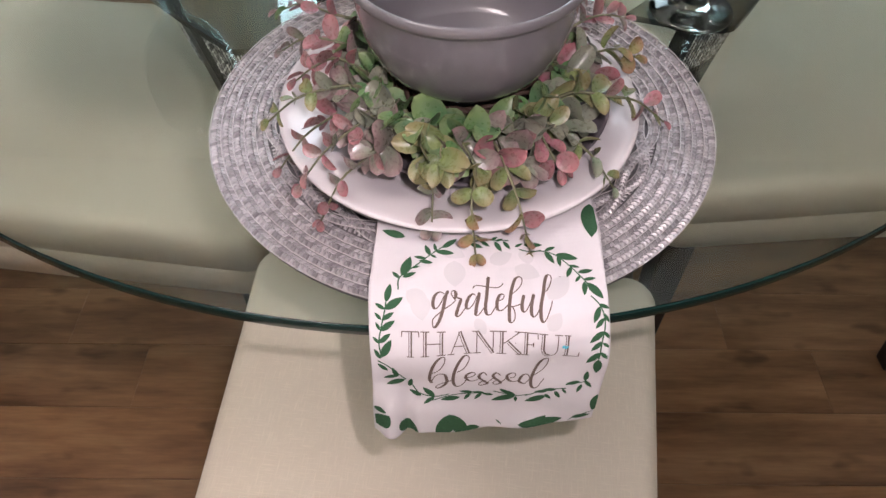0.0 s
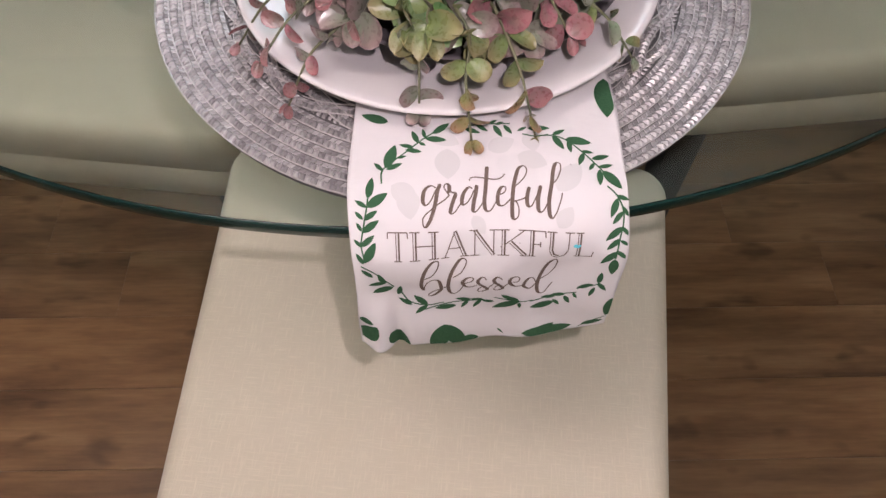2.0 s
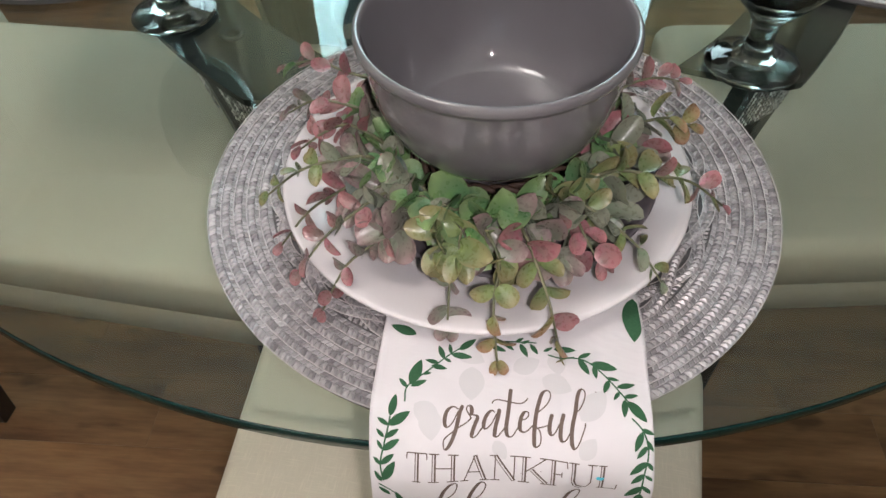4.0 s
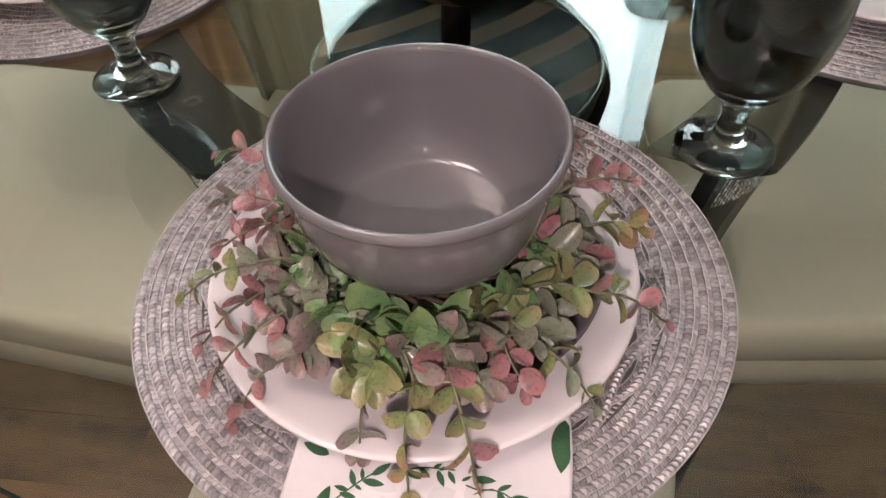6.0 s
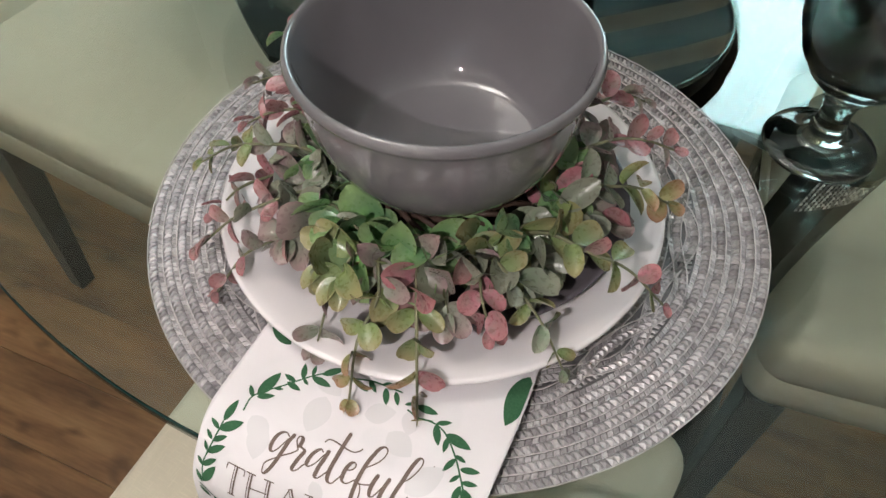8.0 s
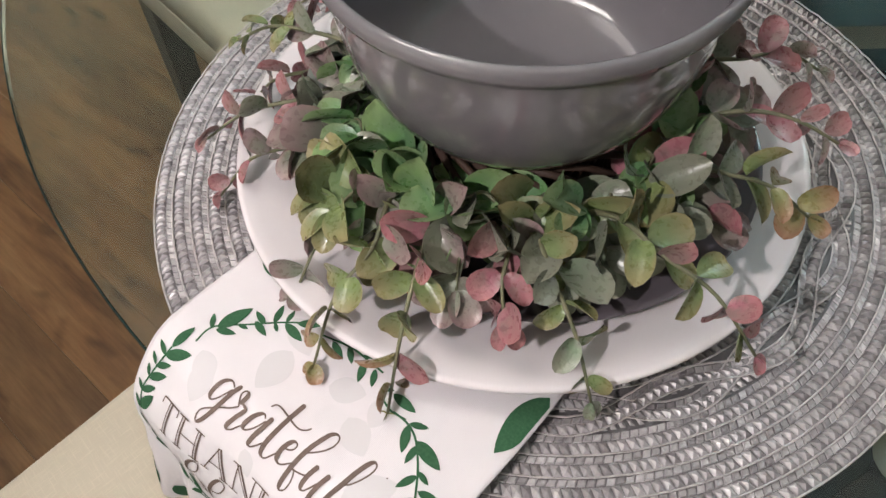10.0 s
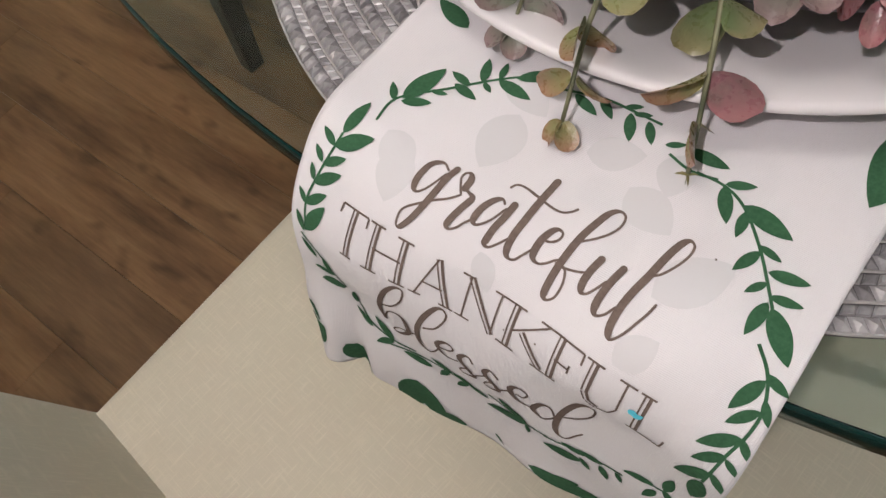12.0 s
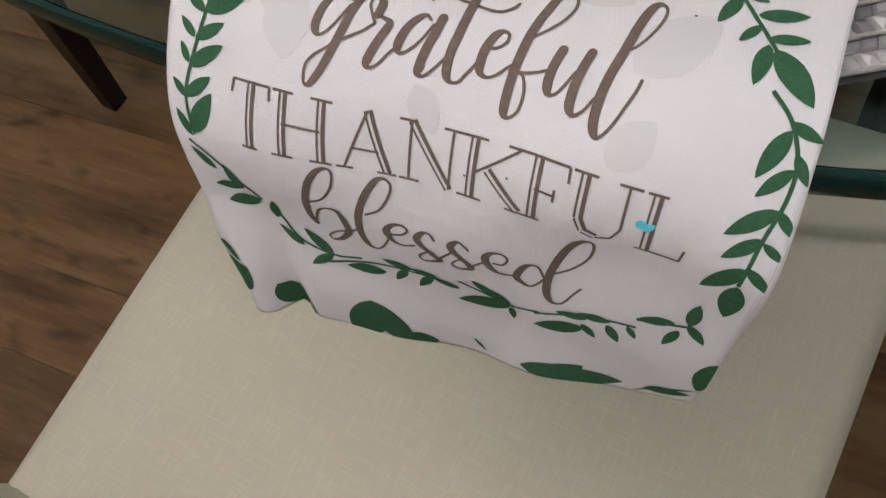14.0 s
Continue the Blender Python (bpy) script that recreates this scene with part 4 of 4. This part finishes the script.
def leaf_print(bm, a, b, angle, length, width, lift=0.00034):
    """A pointed leaf printed on the sheet, from its foot along an angle."""
    c, s = math.cos(angle), math.sin(angle)
    n = 10
    rows = []
    for i in range(n + 1):
        t = i / n
        h = width / 2 * math.sin(math.pi * t ** 0.85) ** 0.8
        pair = []
        for k in (-1, -0.5, 0, 0.5, 1):
            u, v = t * length, k * h
            x, y = a + u * c - v * s, b + u * s + v * c
            x = min(max(x, 0.0004), NAP_W - 0.0004)
            pair.append(bm.verts.new(printed(x, min(y, hem_at(x) - 0.0006), lift)))
        rows.append(pair)
    for p, q in zip(rows, rows[1:]):
        for k in range(4):
            bm.faces.new((p[k], p[k + 1], q[k + 1], q[k]))


def printed_leaf(a, b, angle, length, width, mat=None, name="printed_leaf", label="", lift=0.00034):
    bm = bmesh.new()
    leaf_print(bm, a, b, angle, length, width, lift)
    return part(name, bm, mat or GREEN_INK, napkin, label, smooth=False)


def spray(stem, leaves):
    """A printed twig of the garland with its leaves, foot to tip, in millimetres on the sheet."""
    bm = bmesh.new()
    ribbon(bm, [(p.x / 1000, p.y / 1000) for p in spline([(a, b, 0) for a, b in stem], 6)], 0.00085, 0.00028)
    part("printed_twig", bm, GREEN_INK, napkin, "thin printed green twig", smooth=False)
    for k, (a, b, c, d) in enumerate(leaves):
        ln = math.hypot(c - a, d - b) / 1000
        wide = min(0.0066, max(0.0019, ln * (0.35 if ln < 0.0125 else 0.39)))
        printed_leaf(a / 1000, b / 1000, math.atan2(d - b, c - a), ln, wide, lift=0.00034 + 0.00001 * (k % 3))


spray([(98.8, 51.3), (106.4, 51.5), (113.1, 54.6), (120.7, 62.3), (126.3, 70), (130.5, 76.3)],
      [(106.3, 51, 113.3, 47.6), (106.4, 51.5, 111.6, 61.1), (112.9, 54, 126.5, 56.7), (114.3, 55, 115, 63.2), (120.6, 62, 126.8, 63.4), (121.5, 63.4, 118.2, 71.5), (125.2, 67.4, 134.7, 65.3), (126.3, 70, 122.9, 75.2), (128.1, 73, 135.7, 71.5), (128.5, 74.5, 127.5, 84.3), (129.7, 75.3, 138.8, 85.8)])  # right upper
spray([(131.2, 84.3), (135.9, 89.2), (139, 96.4), (139.3, 104), (137.9, 113), (137.2, 125.1)],
      [(135.6, 89.3, 142.3, 91.6), (136.3, 90.6, 132.7, 100.7), (138.3, 94.6, 141.9, 100.1), (138.9, 97.5, 133.7, 104.2), (138.9, 105.7, 130.7, 113.1), (138.7, 105.7, 142.8, 110.5), (138.1, 112.1, 131.8, 118.7), (138.2, 112.9, 143, 115.9), (137.4, 119.6, 130.2, 129.4), (137.3, 119.3, 143.3, 124.2), (137.2, 125.1, 137.6, 138.5)])  # right lower
spray([(120.5, 150.6), (127, 149), (132.2, 147.5)],
      [(132.1, 146.9, 132.4, 137.2), (131.7, 146.3, 136.8, 152.7), (129.1, 147.4, 120.2, 150.2), (130.4, 149.9, 127.9, 157.5)])  # foot d
spray([(95.7, 159.7), (107.1, 155), (120.9, 153.8)],
      [(108.9, 160, 95.8, 165.8), (109.3, 155.6, 101.1, 155.5), (114.8, 154.7, 106.3, 153.9), (108, 158.2, 112.1, 163.7), (114.2, 155.9, 117.8, 163.1), (118.9, 154.2, 121.6, 158.8)])  # foot c
spray([(75.3, 154.2), (82, 157.3), (89.6, 160), (97.1, 158.5)],
      [(89.6, 160, 80.7, 153.5), (89.6, 160, 74.5, 165.1), (85.1, 157.3, 79, 151.6), (89.6, 160.7, 90.3, 166.9)])  # foot b
spray([(37.1, 161.7), (53.4, 156.4), (68.1, 156), (75, 158.2)],
      [(54.6, 159.6, 42.4, 161.3), (62.7, 154.4, 54, 153.2), (61, 155.2, 57.2, 162), (69.7, 155.5, 61.9, 154), (68.1, 155.4, 63.8, 162.6), (75.4, 158.8, 68.1, 156)])  # foot a
spray([(23.4, 142.4), (28.5, 153.8), (38.7, 158.2), (47.6, 156.4)],
      [(38.7, 158.2, 31.3, 149.5), (38.7, 158.2, 31.6, 164), (30.3, 156.9, 22.8, 151.7), (23.2, 148.7, 24.6, 140)])  # foot left
spray([(4.9, 124.2), (12.4, 129.8), (21.3, 141)],
      [(10.6, 132.3, 4.6, 126.5), (16.5, 138.3, 13.4, 129.3), (17.2, 136.6, 7.5, 139.6), (20.7, 141.1, 9.2, 146.2)])  # left low
spray([(7.4, 121.9), (5.9, 112.5), (7.2, 104.3), (9.3, 93.5), (9.8, 89)],
      [(7, 121.6, 13.3, 110.7), (6.7, 122.6, 2.9, 116.3), (5.8, 112.9, 12.8, 107.2), (6.2, 113.1, 2.2, 109.1), (6.6, 105.9, 15.3, 100.1), (6.5, 105.4, 3.8, 101), (7.5, 100, 14.7, 95.1), (7.3, 99.7, 3.2, 95.4), (9.3, 93.5, 19.9, 86.2), (9.3, 93.5, 3.3, 89.8), (9.9, 89.1, 11.9, 77.4)])  # left
spray([(16.7, 81.3), (17.4, 72.4), (27.9, 62.3), (38.6, 52.1), (50.3, 43.3)],
      [(17.2, 73.4, 12.5, 68.1), (18.8, 71.7, 23.2, 56.2), (19, 72.6, 27.2, 68.7), (24.2, 65.2, 29.3, 64), (32.8, 58.1, 25.2, 56.2), (28.6, 59.7, 37.3, 61.4), (35.3, 55.3, 31.9, 46.8), (35.6, 55.1, 39.4, 57.2), (38.9, 51.9, 37.6, 45.6), (38.9, 52.4, 50.3, 53.6), (43, 49.3, 52, 41.9)])  # top left
spray([(54.7, 46.2), (67.3, 42.6), (77.5, 42.2), (84.5, 42.2)],
      [(59.6, 45.4, 68.3, 48.6), (66.2, 42.5, 72.4, 47.6), (75.6, 43.1, 79.7, 51.6), (76.4, 43, 81.1, 40.9), (81, 43, 85.2, 49.6), (73.3, 42.1, 77.7, 39.5)])  # top mid
spray([(90.4, 49.7), (97.4, 51.7), (104.3, 50.7)],
      [(93.5, 46, 105.4, 46.3), (88.1, 47.7, 93.1, 44.8)])  # top right
# larger printed leaves at the sheet's edges, cut by its hem
for a, b, c, d, wd in ((0.1398, 0.0076, 0.1372, 0.0392, 0.0125), (0.0191, 0.0398, 0.0044, 0.0343, 0.006), (0.0, 0.1835, 0.0100, 0.1705, 0.0120), (0.0, 0.1655, 0.0080, 0.1688, 0.0045),
                       (0.0170, 0.1790, 0.0275, 0.1975, 0.0100), (0.0480, 0.1755, 0.0420, 0.2040, 0.0120), (0.0480, 0.1755, 0.0600, 0.2010, 0.0110), (0.0575, 0.1915, 0.0680, 0.1920, 0.0075),
                       (0.0785, 0.1860, 0.0825, 0.1915, 0.0012), (0.0930, 0.1905, 0.1225, 0.1865, 0.0105), (0.0985, 0.1930, 0.1110, 0.1815, 0.0080), (0.1255, 0.1895, 0.1415, 0.1765, 0.0012),
                       (0.1280, 0.1865, 0.1400, 0.1815, 0.0042), (0.1420, 0.1590, 0.1405, 0.1765, 0.0070)):
    printed_leaf(a, b, math.atan2(d - b, c - a), math.hypot(c - a, d - b), wd)
# leaves of the reverse side that show faintly through the cloth
for a, b, c, d, wd in ((0.0504, 0.0590, 0.0506, 0.0790, 0.0135), (0.0870, 0.0640, 0.1020, 0.0710, 0.0120), (0.1060, 0.0870, 0.1190, 0.0700, 0.0125), (0.0294, 0.0840, 0.0315, 0.1000, 0.0120),
                       (0.0217, 0.0820, 0.0350, 0.0910, 0.0110), (0.1060, 0.1050, 0.1130, 0.0950, 0.0090), (0.0630, 0.0985, 0.0690, 0.1080, 0.0070), (0.0400, 0.0480, 0.0570, 0.0560, 0.0110),
                       (0.0940, 0.0480, 0.0960, 0.0620, 0.0100), (0.0720, 0.0600, 0.0860, 0.0530, 0.0110)):
    printed_leaf(a, b, math.atan2(d - b, c - a), math.hypot(c - a, d - b), wd, PALE_INK, "faint_leaf", "pale grey leaf showing through the cloth", 0.00018)
bm = bmesh.new()
leaf_print(bm, 0.1142, 0.1148, 0.30, 0.0030, 0.0022, 0.00044)
leaf_print(bm, 0.1160, 0.1166, -0.75, 0.0030, 0.0018, 0.00046)
part("mark", bm, BLUE_INK, napkin, "small turquoise mark", smooth=False)
bm = bmesh.new()
for a, b in ((0.0771, 0.1151), (0.0867, 0.1126), (0.1140, 0.0711)):
    dot(bm, a, b, 0.0003, 0.0004)
part("speck", bm, BROWN_INK, napkin, "tiny dark specks", smooth=False)
bm = bmesh.new()
for k in range(72):
    a = 0.003 + 0.136 * k / 72
    b = hem_at(a) - 0.0055
    ribbon(bm, [(a, b), (a + 0.0012, b - 0.0001)], 0.0005, 0.00028)
part("hem_stitch", bm, COTTON, napkin, "row of white hem stitches", smooth=False)


# ---- the eucalyptus wreath ----
def leaf_mesh(name, mat, length, width, cup, curl):
    """A thin rounded leaf along +x, gently cupped along its rib."""
    n, verts, faces, rows = 8, [], [], []
    for i in range(n + 1):
        t = (1 - math.cos(math.pi * i / n)) / 2
        z = -curl * length * t * t
        if i in (0, n):
            verts.append((t * length, 0, z))
            rows.append([len(verts) - 1] * 5)
            continue
        h = width / 2 * math.sin(math.pi * i / n) ** 0.9 * (1 - 0.12 * math.cos(math.pi * i / n))
        rows.append([])
        for k in (-1, -0.55, 0, 0.55, 1):
            verts.append((t * length, k * h, z + cup * h * abs(k) ** 1.5 + 0.03 * k * math.sin(5 * t + 2 * k)))
            rows[-1].append(len(verts) - 1)
    for a, b in zip(rows, rows[1:]):
        for k in range(4):
            f = tuple(dict.fromkeys((a[k], b[k], b[k + 1], a[k + 1])))
            if len(f) > 2:
                faces.append(f)
    me = bpy.data.meshes.new(name)
    me.from_pydata(verts, [], faces)
    me.materials.append(mat)
    me.shade_smooth()
    return me


LEAVES = {key: [leaf_mesh("leaf", mat, 1.0, w, cup, curl) for w, cup, curl in ((0.76, 0.45, 0.14), (0.62, 0.65, 0.26), (0.84, 0.36, -0.12), (0.70, 0.55, 0.32))] for key, mat in LEAF.items()}
wreath = thing("eucalyptus_wreath", (BOWL.x, BOWL.y, WREATH_Z), "artificial eucalyptus wreath with green and dusty pink leaves round the bowl", "wreath")
rng = random.Random(11)
for k in range(9):
    line = []
    for a in [2 * math.pi * i / 72 for i in range(72)]:
        w = 3 * a + k * 0.698
        r = 0.047 + 0.007 * math.sin(w)
        line.append(Vector((r * math.cos(a), r * math.sin(a), 0.0005 + 0.0205 * math.cos(w))))
    bm = bmesh.new()
    tube(bm, line, 0.0017, 5, True)
    part("ring_twig", bm, TWIG, wreath, "dark brown bent twig")


def bowl_radius(z):
    """The bowl's outer radius at a height over the wreath's base; nothing below the bowl's foot."""
    h = z - (BOWL.z - WREATH_Z)
    return 0.0 if h < -0.002 else 0.046 + 0.028 * min(1.0, max(0.0, h) / 0.055) ** 0.55


def put_leaf(stem, place, ahead, up, size, key):
    tip = place + ahead.normalized() * size
    for q in (tip, (tip + place) / 2):
        if Vector((q.x, q.y)).length < bowl_radius(q.z) + 0.003:
            return
    me = rng.choice(LEAVES[key])
    ob = new("leaf", me)
    ob.parent = stem
    x = ahead.normalized()
    y = up.cross(x)
    y = y.normalized() if y.length > 1e-4 else Vector((0, 1, 0))
    z = x.cross(y)
    ob.matrix_local = Matrix.Translation(place) @ Matrix((x, y, z)).transposed().to_4x4() @ Matrix.Diagonal((size, size, size, 1))


def sprig(foot, tip, arch, pairs, colours, big, small, thick=0.0013, tail=True):
    """A leafy stem from foot to tip (both in the wreath's frame), arching up, with leaf pairs set crosswise."""
    foot, tip = Vector(foot), Vector(tip)
    mid = (foot + tip) / 2 + Vector((0, 0, arch))
    side_bend = (tip - foot).cross(Vector((0, 0, 1))).normalized() * rng.uniform(-0.006, 0.006)
    line = spline([foot, (foot + mid) / 2 + Vector((0, 0, arch * 0.35)), mid + side_bend, (mid + tip) / 2 + Vector((0, 0, arch * 0.30)), tip], 5)
    bm = bmesh.new()
    tube(bm, line, lambda t: thick * (1 - 0.55 * t), 6)
    stem = part("stem", bm, STEM, wreath)
    twist = rng.uniform(0, 3.14)
    for k in range(pairs):
        t = 0.14 + 0.80 * k / max(1, pairs - 1)
        i = min(len(line) - 2, int(t * (len(line) - 1)))
        p, d = line[i], (line[i + 1] - line[i]).normalized()
        key = colours[min(len(colours) - 1, int(t * len(colours)))]
        size = (big + (small - big) * t ** 1.2) * rng.uniform(0.85, 1.15)
        u = d.cross(Vector((0, 0, 1))).normalized()
        w = u.cross(d)
        ang = twist + k * 1.57 + rng.uniform(-0.3, 0.3)
        for s in (-1, 1):
            out = (u * math.cos(ang) + w * math.sin(ang)) * s
            if out.z < -0.5:
                out.z *= 0.3
            ahead = out * 0.86 + d * rng.uniform(0.35, 0.8) + Vector((0, 0, rng.uniform(-0.10, 0.15)))
            loose = 0.9 if rng.random() < 0.35 else 0.4
            up = d * rng.uniform(0.3, 1.2) + Vector((0, -0.15, 0.8)) + Vector((rng.uniform(-loose, loose), rng.uniform(-loose, loose), 0))
            put_leaf(stem, p + out * 0.001, ahead, up, size, key if rng.random() < 0.8 else rng.choice(colours))
    if tail:
        d = (line[-1] - line[-3]).normalized()
        for s in (-1, 1):
            u = d.cross(Vector((0, 0, 1))).normalized()
            put_leaf(stem, line[-1], d + u * s * 0.4 + Vector((0, 0, rng.uniform(0, 0.3))), Vector((0, 0, 1)) - d * 0.5, small * 0.75, colours[-1])
    return stem


def local(x, y, z):
    return Vector((x - BOWL.x, y - BOWL.y, z - WREATH_Z))


def foot_at(deg, r=0.058, z=0.010):
    return Vector((r * math.cos(radians(deg)), r * math.sin(radians(deg)), z))


# the long sprigs: angle of the foot, the tip in the room, arch, leaf pairs, colours from foot to tip, leaf sizes
LONG = [
    (-160, (-0.128, -0.072, 0.803), 0.016, 5, ("sage", "mauve", "olive", "olive"), 0.022, 0.012),
    (-150, (-0.125, -0.080, 0.768), 0.018, 5, ("mauve", "pink", "pink"), 0.022, 0.012),
    (-140, (-0.104, -0.116, 0.788), 0.014, 5, ("sage", "pink", "pink"), 0.022, 0.013),
    (-128, (-0.092, -0.126, 0.766), 0.018, 5, ("mauve", "mauve", "pink"), 0.022, 0.012),
    (-108, (-0.020, -0.140, 0.778), 0.014, 4, ("sage", "sage", "mauve"), 0.024, 0.016),
    (-95, (0.007, -0.158, 0.772), 0.020, 6, ("sage", "mauve", "olive", "rust"), 0.024, 0.013),
    (-80, (0.041, -0.153, 0.768), 0.020, 6, ("mauve", "pink", "olive", "rust"), 0.026, 0.013),
    (-62, (0.060, -0.108, 0.796), 0.012, 4, ("sage", "mauve", "pink"), 0.024, 0.016),
    (-52, (0.098, -0.104, 0.776), 0.016, 5, ("olive", "olive", "sage"), 0.022, 0.012),
    (-32, (0.134, -0.062, 0.796), 0.018, 6, ("sage", "olive", "olive", "pink"), 0.024, 0.011),
    (0, (0.122, -0.004, 0.806), 0.014, 5, ("sage", "olive", "rust"), 0.024, 0.015),
    (22, (0.116, 0.020, 0.822), 0.014, 5, ("mauve", "pink", "pink"), 0.022, 0.012),
    (48, (0.092, 0.062, 0.815), 0.016, 5, ("mauve", "pink", "mauve"), 0.022, 0.013),
    (150, (-0.135, 0.026, 0.822), 0.018, 5, ("green", "pink", "pink"), 0.022, 0.012),
    (176, (-0.124, -0.018, 0.820), 0.018, 5, ("green", "pink", "mauve"), 0.022, 0.012),
    (-172, (-0.112, -0.045, 0.815), 0.016, 5, ("sage", "pink", "pink"), 0.022, 0.013),
    (120, (-0.075, 0.070, 0.815), 0.016, 5, ("sage", "mauve", "pink"), 0.022, 0.012),
    (85, (0.020, 0.090, 0.805), 0.016, 5, ("green", "sage", "mauve"), 0.022, 0.013),
]
for deg, tip, arch, pairs, colours, big, small in LONG:
    sprig(foot_at(deg), local(*tip), arch, pairs + 1, colours, big * 0.80, small * 0.85)
# short full sprigs with large round leaves that cover the ring
for k in range(26):
    deg = -172 + 360 * k / 26 + rng.uniform(-5, 5)
    if -180 <= deg < -132:
        colours, r = ("mist", "sage", "mauve"), rng.uniform(0.080, 0.094)
    elif deg < -118:
        colours, r = ("mist", "sage"), rng.uniform(0.072, 0.080)
    elif deg < -84:
        colours, r = ("green", "green", "olive"), rng.uniform(0.082, 0.096)
    elif deg < -60:
        colours, r = ("green", "sage", "mauve"), rng.uniform(0.082, 0.094)
    elif deg < -12:
        colours, r = ("sage", "olive", "sage"), rng.uniform(0.076, 0.088)
    elif deg < 60:
        colours, r = ("sage", "pink", "mauve"), rng.uniform(0.080, 0.096)
    else:
        colours, r = ("green", "sage", "mauve"), rng.uniform(0.080, 0.096)
    rise = rng.uniform(0.004, 0.018)
    sprig(foot_at(deg, 0.050, 0.008), Vector((r * math.cos(radians(deg + 8)), r * math.sin(radians(deg + 8)), rise)), 0.006, 4, colours, 0.025, 0.020)

# small sprigs lying along the ring, close under the bowl
for k in range(22):
    deg = 360 * k / 22 + rng.uniform(-5, 5)
    r0, r1 = rng.uniform(0.056, 0.062), rng.uniform(0.062, 0.072)
    turn = deg + rng.choice((-1, 1)) * rng.uniform(14, 24)
    sprig(foot_at(deg, r0, 0.013), Vector((r1 * math.cos(radians(turn)), r1 * math.sin(radians(turn)), rng.uniform(0.015, 0.023))), 0.004, 2, ("green", "sage", "green"), 0.023, 0.020, 0.0011)

# two paper price tags among the leaves, leaning on the stems
for x, y, z, lean, turn in ((-0.010, -0.104, 0.8035, 40, 28), (0.012, -0.112, 0.7945, 30, -35)):
    tag = thing("paper_tag", (x, y, z), "small white paper tag among the leaves", "tag")
    tag.rotation_euler = (radians(lean), 0, radians(turn))
    part("slip", box(bmesh.new(), -0.0075, 0.0075, -0.0045, 0.0045, -0.0003, 0.0003), PAPER, tag, smooth=False)
    bm = bmesh.new()
    for k in range(5):
        box(bm, -0.005 + 0.002 * k, -0.0042 + 0.002 * k, -0.0025, 0.0025, 0.0004, 0.0007)
    part("print_bar", bm, BLACK_METAL, tag, "dark printed bars", smooth=False)


# ---- the laminate floor, board by board ----
floor = thing("floor", (0, 0, 0), "warm brown oak laminate floor with dark knots", "floor", kind="structure")
part("subfloor", box(bmesh.new(), W, EA, SO, NO, -0.06, -0.0125), DARK_WOOD, floor, smooth=False)
boards = {}


def plank_mesh(lo, hi):
    """A board from lo to hi along its run; alike boards share one mesh."""
    key = (round(lo, 3), round(hi, 3))
    if key not in boards:
        me = bpy.data.meshes.new("plank")
        bm = box(bmesh.new(), key[0], key[1], -0.0623, 0.0623, -0.012, 0.0, 0.0007, 1)
        bm.to_mesh(me)
        bm.free()
        me.materials.append(WOOD)
        boards[key] = me
    return boards[key]


row = 0
y = SO + 0.063
while y < NO - 0.06:
    x = W - 0.3 + 0.45 * (row % 3) - (0.6 if row % 2 else 0.0)
    while x < EA + 0.6:
        lo, hi = max(-0.5995, W + 0.002 - x), min(0.5995, EA - 0.002 - x)
        if hi - lo > 0.03:
            ob = new("plank", plank_mesh(lo, hi))
            ob.parent = floor
            ob.location = (x, y, rng.uniform(-0.0003, 0.0))
        x += 1.2
    y += 0.125
    row += 1
